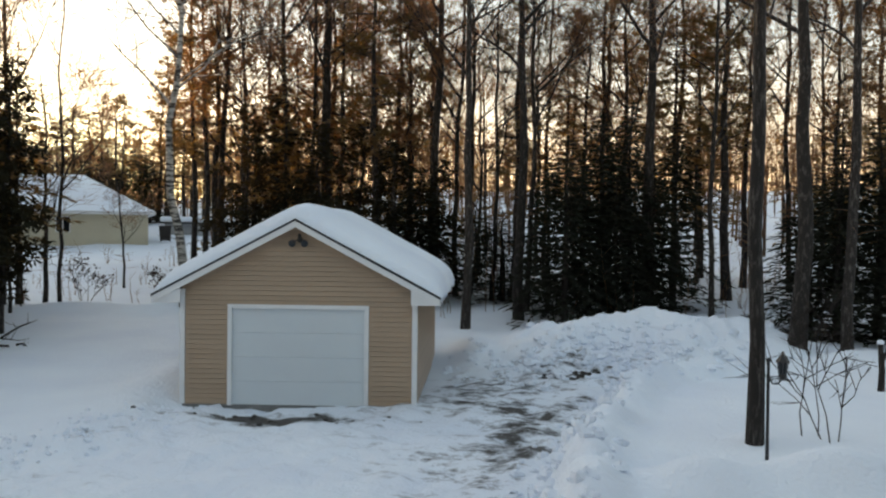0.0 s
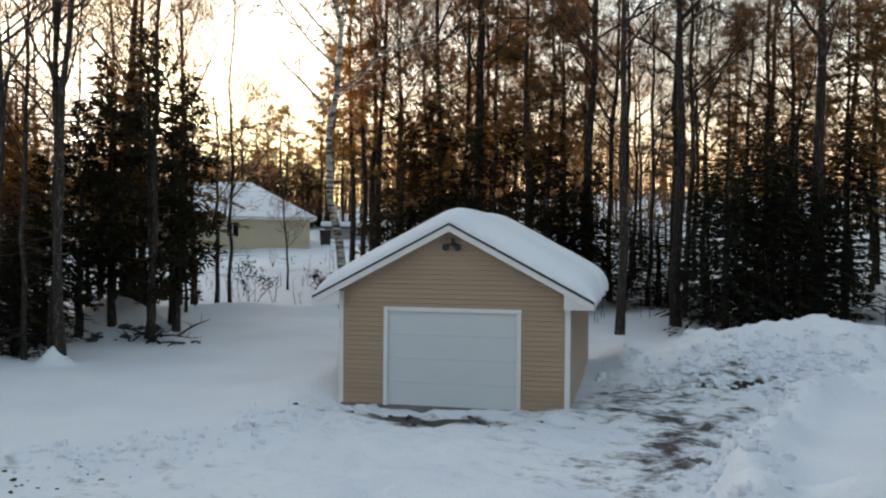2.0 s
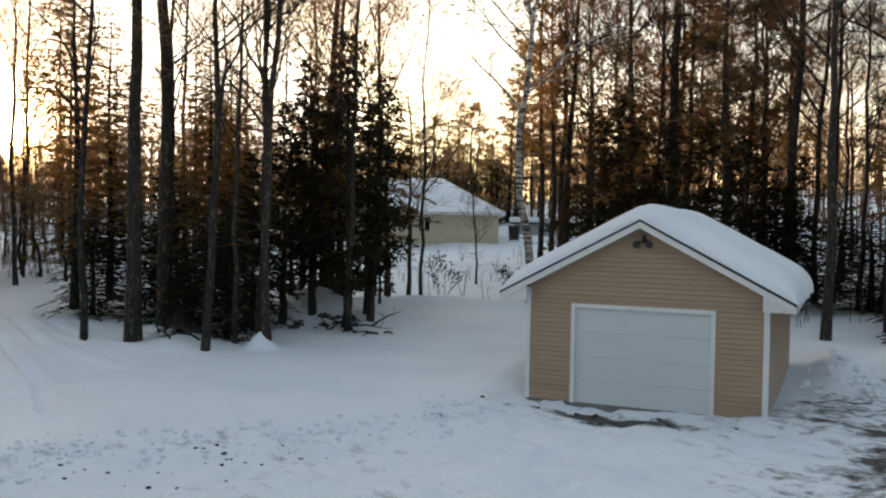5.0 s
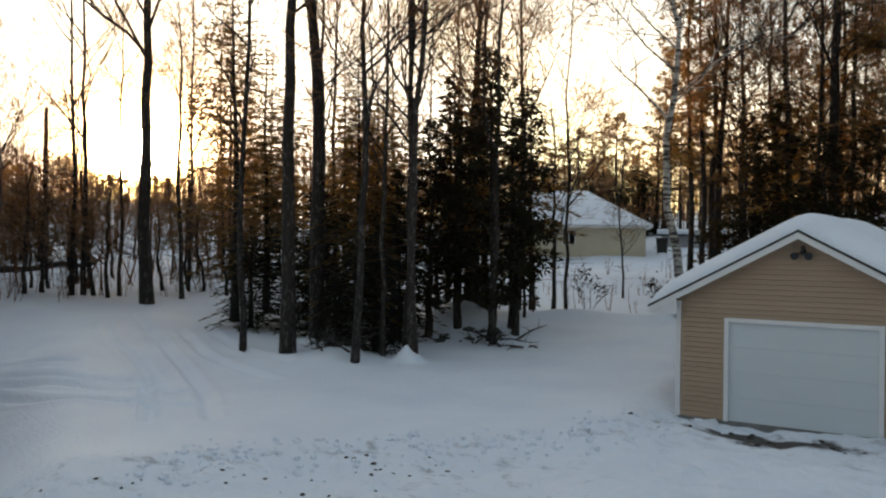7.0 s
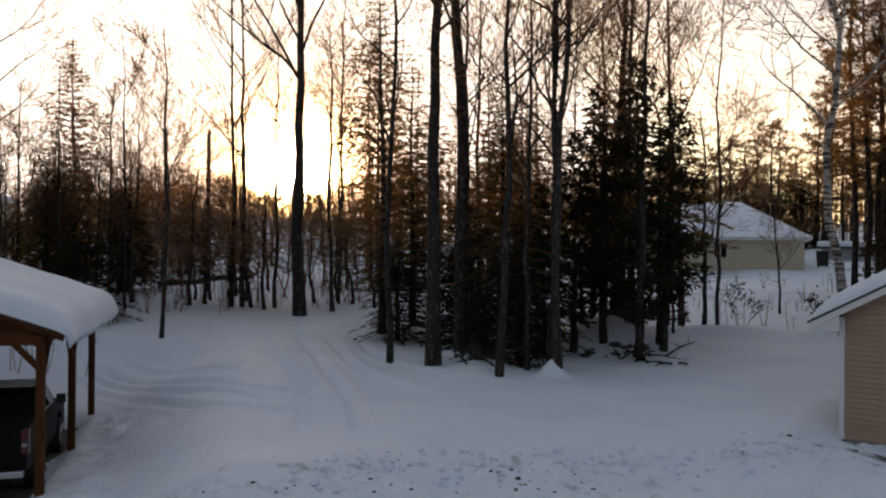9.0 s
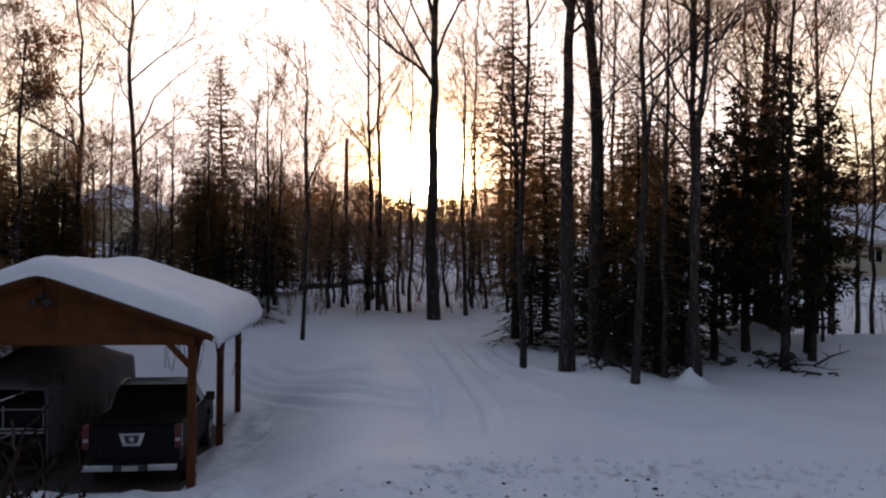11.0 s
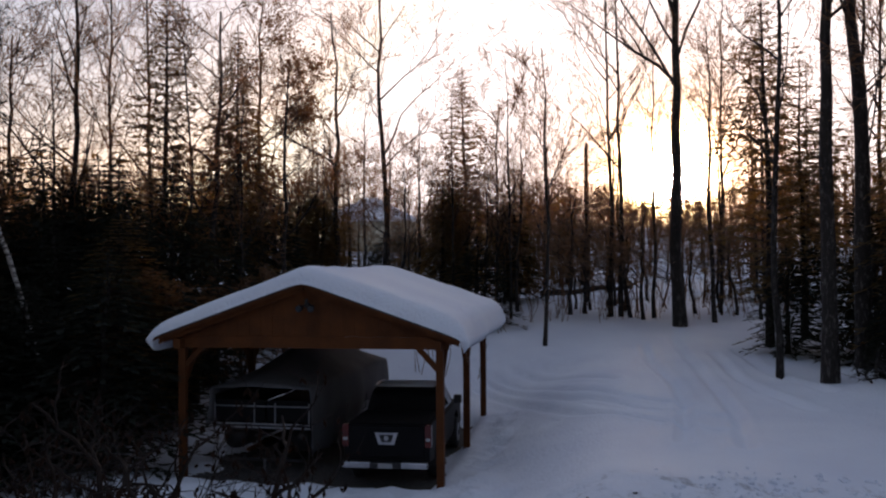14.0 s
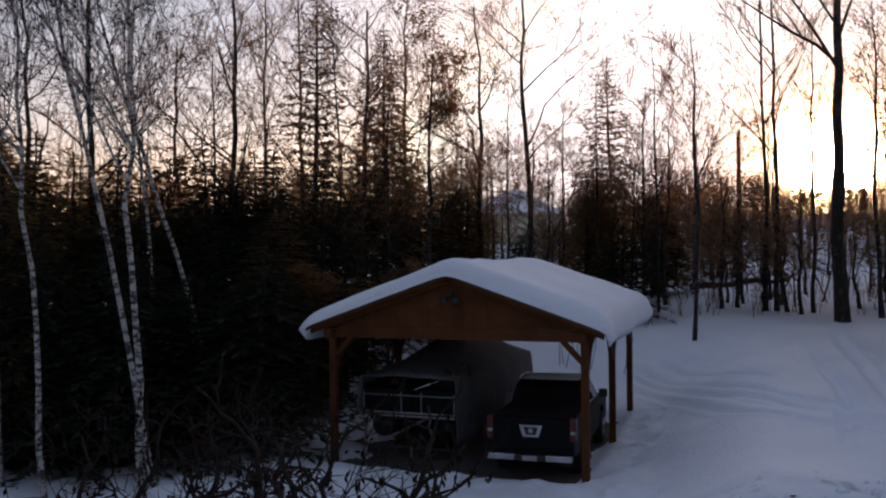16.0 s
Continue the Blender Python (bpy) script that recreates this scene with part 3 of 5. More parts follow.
def build_garage():
    g = thing("garage", GARAGE, "small tan vinyl-sided garage with white trim and a closed door", "garage")
    roof_at = lambda x: G_PEAK - G_SLOPE * abs(x)
    th = 0.12
    part("foundation", M().box(-G_HALF + 0.01, 0.012, -0.5, G_HALF - 0.01, G_LONG - 0.012, 0.02), CONCRETE, g, "grey concrete footing")
    wt = G_PEAK - 0.10
    hw = lambda x: wt - G_SLOPE * abs(x)
    o = 1.38
    # the front wall with the door's opening through it
    k = M()
    k.prism([(-G_HALF, 0.02), (-o, 0.02), (-o, hw(o)), (-G_HALF, hw(G_HALF))], 0.015, th)
    k.prism([(o, 0.02), (G_HALF, 0.02), (G_HALF, hw(G_HALF)), (o, hw(o))], 0.015, th)
    k.prism([(-o, 2.05), (o, 2.05), (o, hw(o)), (0, hw(0)), (-o, hw(o))], 0.015, th)
    wall = part("wall_front", k, SIDING, g)
    k = M().prism([(-G_HALF, 0.02), (G_HALF, 0.02), (G_HALF, hw(G_HALF)), (0, hw(0)), (-G_HALF, hw(G_HALF))], G_LONG - th, G_LONG)
    part("wall_back", k, SIDING, g)
    part("wall_left", M().box(-G_HALF, th, 0.02, -G_HALF + th, G_LONG - th, 2.46), SIDING, g)
    wr = part("wall_right", M().box(G_HALF - th, th, 0.02, G_HALF - 0.015, G_LONG - th, 2.46), SIDING, g)
    # clapboards
    def board(x0, x1, z):
        return M().side([(0.014, 0.002), (-0.011, 0.0), (-0.012, 0.014), (0.002, COURSE - 0.006), (0.014, COURSE - 0.002)], x0, x1)
    left = mesh_data("siding_board", board(-G_HALF + 0.07, -1.462, 0), SIDING)
    right = mesh_data("siding_board", board(1.462, G_HALF - 0.07, 0), SIDING)
    z, n = 0.05, 0
    while z < G_PEAK - 0.28:
        top = z + COURSE
        reach = min(G_HALF - 0.07, (wt - 0.16 - z) / G_SLOPE)
        if top < 2.12:
            pieces = [left, right]
        else:
            pieces = [mesh_data("siding_board", board(-reach, reach, 0), SIDING)]
        for me in pieces:
            b = new("siding_board", me)
            b.parent = wall
            b.location = (0, 0, z)
        z = top
    side_me = mesh_data("siding_board", M().prism([(-0.014, 0.004), (0.020, 0), (0.021, 0.014), (-0.004, COURSE - 0.012), (-0.014, COURSE - 0.006)], 0.05, G_LONG - 0.05), SIDING)
    for i in range(23):
        b = new("siding_board", side_me)
        b.parent = wr
        b.location = (G_HALF, 0, 0.05 + i * COURSE)
    for s in (-1, 1):
        part("corner_trim", M().box(min(s * (G_HALF - 0.075), s * (G_HALF + 0.030)), -0.034, 0.03, max(s * (G_HALF - 0.075), s * (G_HALF + 0.030)), 0.012, 2.40), WHITE, g, bevel=0.004)
    part("corner_trim", M().box(G_HALF + 0.014, 0.0125, 0.03, G_HALF + 0.030, 0.09, 2.40), WHITE, g)
    # the roof with white fascia, soffits and a dark drip edge
    gable_roof(g, G_PEAK, G_SLOPE, G_EAVE, -0.35, G_LONG + 0.35, 0.03, ROOFEDGE)
    for s in (-1, 1):
        part("rake_fascia", rake(s, 0.0, G_EAVE, G_PEAK, G_SLOPE, -0.362, -0.335, 0.045, 0.125), WHITE, g)
        part("drip_edge", rake(s, 0.0, G_EAVE + 0.02, G_PEAK, G_SLOPE, -0.372, -0.33, -0.006, 0.05), ROOFEDGE, g)
        part("rake_soffit", rake(s, 0.0, G_EAVE - 0.02, G_PEAK, G_SLOPE, -0.334, -0.012, 0.10, 0.012), WHITE, g)
        x0, x1 = s * (G_HALF + 0.024), s * (G_EAVE - 0.01)
        part("eave_soffit", M().box(min(x0, x1), -0.33, 2.235, max(x0, x1), G_LONG + 0.33, 2.25), WHITE, g)
        x0 = s * (G_EAVE - 0.008)
        x1 = s * (G_EAVE + 0.014)
        part("eave_fascia", M().box(min(x0, x1), -0.334, 2.13, max(x0, x1), G_LONG + 0.33, 2.30), WHITE, g)
        part("soffit_return", M().prism([(s * (G_HALF - 0.08), 2.14), (s * (G_EAVE - 0.012), 2.14), (s * (G_EAVE - 0.012), 2.22), (s * (G_HALF - 0.08), 2.46)][::s], -0.33, -0.318), WHITE, g)
    # the sectional door and its casing
    for s in (-1, 1):
        x0, x1 = s * 1.372, s * 1.461
        part("door_casing", M().box(min(x0, x1), -0.03, 0.01, max(x0, x1), 0.05, 2.098), WHITE, g, bevel=0.004)
    part("door_casing", M().box(-1.372, -0.03, 2.012, 1.372, 0.05, 2.098), WHITE, g, bevel=0.004)
    door = new("garage_door")
    door.parent = g
    door["label"] = "closed white sectional door with four plain panels"
    hgt = 2.01 / 4
    me = M().side([(0.046, 0.0), (0.0405, 0.006), (0.040, 0.02), (0.040, hgt - 0.02), (0.041, hgt - 0.003), (0.046, hgt), (0.085, hgt), (0.085, 0.0)], -1.37, 1.37)
    me = mesh_data("door_panel", me, DOORWHITE)
    for i in range(4):
        p = new("door_panel", me)
        p.parent = door
        p.location = (0, 0, 0.005 + i * hgt)
    part("weather_strip", M().box(-1.37, 0.036, -0.02, 1.37, 0.06, 0.012), BLACK, door)
    flood_light(GARAGE @ pose(0.03, -0.015, 3.43), GLASS)
    roof_snow("roof_snow", G_PEAK, G_SLOPE, G_EAVE, -0.31, G_LONG + 0.36, 0.42, "thick smooth quilt of snow on the garage roof", GARAGE, 31, 0.012, 0.04, 0.12, 9)


build_garage()

# ---- the carport ----
CP = pose(CARPORT[0], CARPORT[1], -0.72, 0, 0, CARPORT[2])
C_HALF, C_LONG, C_PEAK, C_SLOPE, C_EAVE, C_BEAM = 2.775, 7.3, 3.94, 0.352, 3.25, 2.56


def build_carport():
    c = thing("carport", CP, "brown-stained timber carport with a gable front on six posts", "carport")
    p = 0.076
    for y in (0.0, 3.85, C_LONG):
        for s in (-1, 1):
            x = s * C_HALF
            part("post", M().box(x - p, y - p, -0.7, x + p, y + p, C_BEAM), TIMBER, c, bevel=0.008)
            for dy in ((1,) if y == 0 else (-1,) if y == C_LONG else (-1, 1)):
                k = M().side([(y + dy * 0.08, C_BEAM - 0.62), (y + dy * 0.08, C_BEAM - 0.77), (y + dy * 0.80, C_BEAM - 0.002), (y + dy * 0.65, C_BEAM - 0.002)], x - 0.05, x + 0.05)
                part("knee_brace", k, TIMBER, c)
            if y in (0.0, C_LONG):
                o = [(x - s * 0.08, C_BEAM - 0.45), (x - s * 0.08, C_BEAM - 0.30), (x - s * 0.36, C_BEAM - 0.002), (x - s * 0.50, C_BEAM - 0.002)]
                part("knee_brace", M().prism(o, y - 0.05, y + 0.05), TIMBER, c)
    for s in (-1, 1):
        part("side_beam", M().box(s * C_HALF - 0.07, -0.30, C_BEAM, s * C_HALF + 0.07, C_LONG + 0.3, C_BEAM + 0.2), TIMBER, c)
    for y in (0.0, C_LONG):
        part("cross_beam", M().box(-C_HALF - 0.2, y - 0.085, C_BEAM + 0.004, C_HALF + 0.2, y - 0.072, C_BEAM + 0.25), TIMBER, c)
        part("tie_beam", M().box(-C_HALF + 0.072, y - 0.07, C_BEAM + 0.01, C_HALF - 0.072, y + 0.07, C_BEAM + 0.24), TIMBER, c)
    # vertical boards close the gable
    gable = new("gable")
    gable.parent = c
    gable["label"] = "gable of brown boards"
    n = 22
    w = 2 * C_HALF / n
    for i in range(n):
        x0 = -C_HALF + i * w + 0.0012
        x1 = x0 + w - 0.0024
        h = lambda x: C_PEAK - 0.10 - C_SLOPE * abs(x)
        part("gable_board", M().prism([(x0, C_BEAM + 0.252), (x1, C_BEAM + 0.252), (x1, h(x1)), (x0, h(x0))], -0.07, -0.045), TIMBER, gable)
    gable_roof(c, C_PEAK, C_SLOPE, C_EAVE, -0.4, C_LONG + 0.4, 0.04, ROOFEDGE)
    for s in (-1, 1):
        part("rake_fascia", rake(s, 0.0, C_EAVE, C_PEAK, C_SLOPE, -0.43, -0.402, 0.02, 0.055), TIMBER, c)
        part("drip_edge", rake(s, 0.0, C_EAVE + 0.02, C_PEAK, C_SLOPE, -0.44, -0.395, -0.008, 0.03), ROOFEDGE, c)
    for i in range(13):
        y = -0.25 + i * (C_LONG + 0.5) / 12
        for s in (-1, 1):
            part("rafter", rake(s, 0.02, C_EAVE - 0.05, C_PEAK, C_SLOPE, y - 0.02, y + 0.02, 0.05, 0.12), TIMBER, c)
    flood_light(CP @ pose(0.0, -0.072, 3.46), GLASS)
    roof_snow("roof_snow", C_PEAK, C_SLOPE, C_EAVE, -0.45, C_LONG + 0.45, 0.36, "deep rounded snow sagging over the carport eaves", CP, 47, 0.02, 0.12, 0.26, 40, 34, 0.12, 0.10)


build_carport()


# ---- trees ----
def branch(k, twigs, rng, p, d, length, r, level, droop, leaves=None, sides=5):
    """A limb and what grows from it. Limbs go into k, the last twigs into twigs."""
    n = (5, 4, 3, 2)[level]
    pts, radii = [p.copy()], [r]
    q, dirn = p.copy(), d.copy()
    for i in range(n):
        dirn = (dirn + Vector((rng.gauss(0, 0.16), rng.gauss(0, 0.16), rng.gauss(0, 0.10) + droop))).normalized()
        q = q + dirn * (length / n)
        pts.append(q.copy())
        radii.append(max(r * (1 - 0.82 * (i + 1) / n), 0.007))
    target = k if level < 2 else twigs
    if level < 3:
        target.tube(pts, radii, sides if level < 1 else 4 if level < 2 else 3, cap=False)
    else:
        a = (pts[-1] - pts[0]).orthogonal().normalized() * r * 0.75
        b = (pts[-1] - pts[0]).normalized().cross(a)
        target.quad(pts[0] - a, pts[0] + a, pts[1] + a * 0.7, pts[1] - a * 0.7)
        target.quad(pts[1] - a * 0.7, pts[1] + a * 0.7, pts[2] + a * 0.35, pts[2] - a * 0.35)
        target.tri(pts[0] - b, pts[0] + b, pts[2])
    if level >= 3:
        if leaves is not None:
            for i in range(leaves[1]):
                c = pts[rng.randrange(1, len(pts))] + Vector((rng.gauss(0, 0.08), rng.gauss(0, 0.08), rng.gauss(0, 0.08)))
                a = Vector((rng.gauss(0, 1), rng.gauss(0, 1), rng.gauss(0, 1))).normalized() * rng.uniform(0.04, 0.075)
                b = a.orthogonal().normalized() * rng.uniform(0.03, 0.05)
                leaves[0].quad(c - a, c + b, c + a, c - b)
        return
    kids = (6, 4, 3)[level]
    for i in range(kids):
        f = rng.uniform(0.25, 1.0)
        j = min(int(f * n), n - 1)
        base = pts[j].lerp(pts[j + 1], f * n - j)
        along = (pts[j + 1] - pts[j]).normalized()
        out = along.cross(Vector((rng.gauss(0, 1), rng.gauss(0, 1), rng.gauss(0, 1)))).normalized()
        dd = (along * rng.uniform(0.5, 0.9) + out * rng.uniform(0.5, 0.9) + Vector((0, 0, 0.15))).normalized()
        branch(k, twigs, rng, base, dd, length * rng.uniform(0.42, 0.70), max(r * (1 - 0.8 * f) * 0.66, 0.0105), level + 1, droop, leaves, sides)


def trunk_path(rng, h, wander, n=12, lean=(0, 0)):
    pts, x, y = [], 0.0, 0.0
    for i in range(n + 1):
        f = i / n
        pts.append(Vector((x + lean[0] * f * h, y + lean[1] * f * h, f * h - (0.3 if i == 0 else 0))))
        x += rng.gauss(0, wander)
        y += rng.gauss(0, wander)
    return pts


def bare_tree(seed, h=16.0, r=0.2, first=0.45, limbs=15, fork=False, wander=0.07, lean=(0, 0), leafy=0, up=0.6):
    rng = random.Random(seed)
    k, tw = M(), M()
    lv = (M(), leafy) if leafy else None
    pts = trunk_path(rng, h, wander, 12, lean)
    radii = [r * (1.25 if i == 0 else 1 - 0.78 * (i / 12) ** 1.1) for i in range(13)]
    k.tube(pts, radii, 9, cap=False)
    for i in range(limbs):
        f = first + (0.98 - first) * (i + rng.random()) / limbs
        j = min(int(f * 12), 11)
        base = pts[j].lerp(pts[j + 1], f * 12 - j)
        a = rng.uniform(0, 2 * math.pi)
        steep = up + rng.uniform(-0.2, 0.35)
        d = Vector((math.cos(a), math.sin(a), steep)).normalized()
        size = h * (0.30 if not fork else 0.42) * (1 - 0.55 * (f - first) / (1 - first)) * rng.uniform(0.65, 1.15)
        branch(k, tw, rng, base, d, size, radii[j] * rng.uniform(0.36, 0.62 if not fork else 0.8), 0, 0.05, lv)
    # dead stubs on the lower trunk
    for i in range(7):
        f = rng.uniform(0.12, first)
        j = int(f * 12)
        a = rng.uniform(0, 2 * math.pi)
        b = pts[j].lerp(pts[j + 1], f * 12 - j)
        d = Vector((math.cos(a), math.sin(a), rng.uniform(-0.2, 0.4)))
        ln = rng.uniform(0.3, 1.4)
        tw.tube([b, b + d * ln * 0.5, b + d * ln + Vector((0, 0, -0.05))], [0.018, 0.012, 0.005], 3, cap=False)
    return k, tw, lv[0] if lv else None


def spray(k, rng, p, d, ln, w):
    """A flat twig of needles: two crossing slivers."""
    s = d.cross(Vector((0, 0, 1)))
    s = s.normalized() if s.length > 1e-3 else Vector((1, 0, 0))
    t = d.cross(s)
    e = p + d * ln
    m = p + d * ln * 0.45
    k.quad(p, m + s * w, e, m - s * w)
    k.quad(p, m + t * w * 0.6, e, m - t * w * 0.6)


def conifer(seed, h=11.0, r=0.14, spread=2.3, first=0.05, dense=1.0, droop=-0.35, ragged=0.25, size=0.42, power=0.8):
    rng = random.Random(seed)
    k, nd = M(), M()
    pts = trunk_path(rng, h, 0.03)
    k.tube(pts, [r * (1.2 if i == 0 else 1 - 0.93 * i / 12) for i in range(13)], 8, cap=False)
    z = first * h
    while z < h * 0.99:
        f = z / h
        tip = 0.30 + 0.70 * min(1, (1 - f) * 3.2)
        fj = min(int(f * 12), 11)
        c = pts[fj].lerp(pts[fj + 1], f * 12 - fj)
        reach = spread * (1 - f) ** power * (0.65 + 0.35 * min(1, (f - first) / 0.15 + 0.3))
        n = max(4, round(6 * dense))
        a0 = rng.uniform(0, 6.28)
        for b in range(n):
            a = a0 + 6.283 * b / n + rng.uniform(-0.3, 0.3)
            ln = max(0.07, reach * rng.uniform(1 - ragged * 1.6, 1 + ragged * 0.6))
            d = Vector((math.cos(a), math.sin(a), 0.15 + 0.5 * f))
            e1 = c + d * ln * 0.5
            e2 = c + Vector((d.x, d.y, 0)) * ln + Vector((0, 0, ln * (droop + 0.5 * f)))
            k.tube([c, e1, e2], [0.020 * (1 - f) + 0.006, 0.010, 0.004], 3, cap=False)
            m = max(3, int(ln / 0.15 * dense))
            for i in range(m):
                g = (i + rng.random()) / m
                g = 0.15 + 0.85 * g
                p = c.lerp(e1, g * 2) if g < 0.5 else e1.lerp(e2, g * 2 - 1)
                out = Vector((d.x, d.y, 0)).normalized()
                sd = Vector((-out.y, out.x, 0)) * rng.choice((-1, 1))
                dd = (out * rng.uniform(0.3, 0.9) + sd * rng.uniform(0.2, 1.0) + Vector((0, 0, rng.uniform(-0.55, 0.2)))).normalized()
                spray(nd, rng, p, dd, tip * size * rng.uniform(0.6, 1.25), tip * 0.15 * size * rng.uniform(0.7, 1.3))
            spray(nd, rng, e2, (e2 - e1).normalized(), size * tip, 0.06 * tip)
        z += (0.30 + 0.25 * (1 - f)) / max(dense, 0.6) * rng.uniform(0.8, 1.2)
    for i in range(10):
        spray(nd, rng, pts[11].lerp(pts[12], 0.4 + 0.06 * i), Vector((rng.gauss(0, 0.25), rng.gauss(0, 0.25), 1)).normalized(), 0.16, 0.03)
    return k, nd, None


def cedar(seed, h=9.0, r=0.15, spread=1.9):
    """A dense cedar: bent limbs, each with clumps of flat, scaly, drooping sprays; its outline ragged, with gaps."""
    rng = random.Random(seed)
    k, nd = M(), M()
    pts = trunk_path(rng, h, 0.05)
    k.tube(pts, [r * (1.2 if i == 0 else 1 - 0.92 * i / 12) for i in range(13)], 8, cap=False)
    for i in range(95):
        f = 0.12 + 0.87 * (i + rng.random()) / 95
        j = min(int(f * 12), 11)
        c = pts[j].lerp(pts[j + 1], f * 12 - j)
        a = rng.uniform(0, 6.283)
        ln = spread * min(1.0, 0.55 + 2.2 * (f - 0.12)) * (1 - f) ** 0.55 * rng.uniform(0.45, 1.25) + 0.15
        d = Vector((math.cos(a), math.sin(a), rng.uniform(-0.1, 0.45)))
        m1, m2 = c + d * ln * 0.5, c + Vector((d.x, d.y, d.z * 0.3)) * ln
        k.tube([c, m1, m2], [0.022, 0.012, 0.004], 3, cap=False)
        for t in range(max(3, int(ln * 6))):
            q = rng.uniform(0.2, 1.05)
            b = (c.lerp(m1, q * 2) if q < 0.5 else m1.lerp(m2, q * 2 - 1)) + Vector((rng.gauss(0, 0.10), rng.gauss(0, 0.10), rng.gauss(0, 0.10)))
            for u in range(5):
                dd = (Vector((d.x, d.y, 0)) * 0.5 + Vector((rng.gauss(0, 0.7), rng.gauss(0, 0.7), rng.gauss(-0.25, 0.5)))).normalized()
                sd = dd.cross(Vector((rng.gauss(0, 1), rng.gauss(0, 1), rng.gauss(0, 1)))).normalized() * rng.uniform(0.035, 0.065)
                g = rng.uniform(0.16, 0.34)
                nd.quad(b, b + dd * g * 0.6 + sd, b + dd * g, b + dd * g * 0.6 - sd)
    return k, nd, None


def pine(seed, h=17.0, r=0.2, first=0.35, limbs=38, reach=2.7, tufts=14):
    """A tall ragged pine: clumps of needles at the ends of bent limbs, many dead stubs below."""
    rng = random.Random(seed)
    k, nd = M(), M()
    pts = trunk_path(rng, h, 0.06)
    radii = [r * (1.25 if i == 0 else 1 - 0.85 * i / 12) for i in range(13)]
    k.tube(pts, radii, 9, cap=False)
    for i in range(limbs):
        f = first + (0.99 - first) * ((i + rng.random()) / limbs)
        j = min(int(f * 12), 11)
        b = pts[j].lerp(pts[j + 1], f * 12 - j)
        a = rng.uniform(0, 6.283)
        g = (f - first) / (1 - first)
        ln = reach * (0.45 + 1.1 * g if g < 0.4 else 0.9 * (1.25 - g)) * rng.uniform(0.5, 1.25)
        d = Vector((math.cos(a), math.sin(a), rng.uniform(-0.15, 0.35)))
        m1, m2 = b + d * ln * 0.5, b + d * ln + Vector((0, 0, rng.uniform(-0.1, 0.35)))
        k.tube([b, m1, m2], [0.035, 0.022, 0.006], 4, cap=False)
        for t in range(tufts):
            q = rng.uniform(0.3, 1.05)
            c = (b.lerp(m1, q * 2) if q < 0.5 else m1.lerp(m2, q * 2 - 1)) + Vector((rng.gauss(0, 0.22), rng.gauss(0, 0.22), rng.gauss(0, 0.14)))
            for s in range(7):
                dd = Vector((rng.gauss(0, 1), rng.gauss(0, 1), rng.gauss(0.25, 0.7))).normalized()
                sd = dd.orthogonal().normalized() * 0.036
                nd.tri(c - sd, c + sd, c + dd * rng.uniform(0.18, 0.36))
    for i in range(16):
        f = rng.uniform(0.08, first + 0.1)
        j = int(f * 12)
        a = rng.uniform(0, 6.283)
        b = pts[j].lerp(pts[j + 1], f * 12 - j)
        ln = rng.uniform(0.4, 1.7)
        d = Vector((math.cos(a), math.sin(a), rng.uniform(-0.3, 0.15)))
        k.tube([b, b + d * ln * 0.6, b + d * ln + Vector((0, 0, -0.1))], [0.018, 0.012, 0.004], 3, cap=False)
    return k, nd, None


KINDS = {}


def kind_of(name):
    """The variants of one kind of tree, as mesh data: trunk, crown, leaves."""
    if name in KINDS:
        return KINDS[name]
    made = []
    for s in range(3):
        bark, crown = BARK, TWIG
        if name == "big":
            q = bare_tree(100 + s, 18, 0.24, 0.44, 10, up=0.8)
        elif name == "maple":
            q = bare_tree(110 + s, 15, 0.27, 0.46, 12, fork=True, up=0.9)
        elif name == "mid":
            q = bare_tree(120 + s, 16, 0.13, 0.36, 12, up=0.9)
        elif name == "thin":
            q = bare_tree(130 + s, 11, 0.075, 0.25, 10, wander=0.05, up=1.1)
        elif name == "birch":
            q = bare_tree(140 + s, 15, 0.12, 0.42, 14, wander=0.13, lean=((0.0, -0.02, 0.02)[s], 0.0), up=1.2)
            bark, crown = BIRCH, SHADETWIG
        elif name == "leafy":
            q = bare_tree(150 + s, 13, 0.13, 0.22, 16, up=0.6, leafy=7)
        elif name == "spruce":
            q, crown = conifer(160 + s, 10, 0.14, 2.3, 0.03, 1.35, -0.30, 0.25, 0.40), SPRUCE
        elif name == "fir":
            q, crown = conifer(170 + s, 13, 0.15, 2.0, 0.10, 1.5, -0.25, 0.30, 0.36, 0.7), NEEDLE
        elif name == "cedar":
            q, crown = cedar(210 + s), CEDAR
        elif name == "airy":
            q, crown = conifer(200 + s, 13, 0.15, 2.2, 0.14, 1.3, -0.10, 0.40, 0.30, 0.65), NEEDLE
        elif name == "hemlock":
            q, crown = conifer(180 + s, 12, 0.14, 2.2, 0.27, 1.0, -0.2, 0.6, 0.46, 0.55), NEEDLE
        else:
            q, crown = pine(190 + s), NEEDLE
        made.append((mesh_data("trunk", q[0], bark, True), mesh_data("crown", q[1], crown), mesh_data("leaves", q[2], DRYLEAF) if q[2] else None))
    KINDS[name] = made
    return made


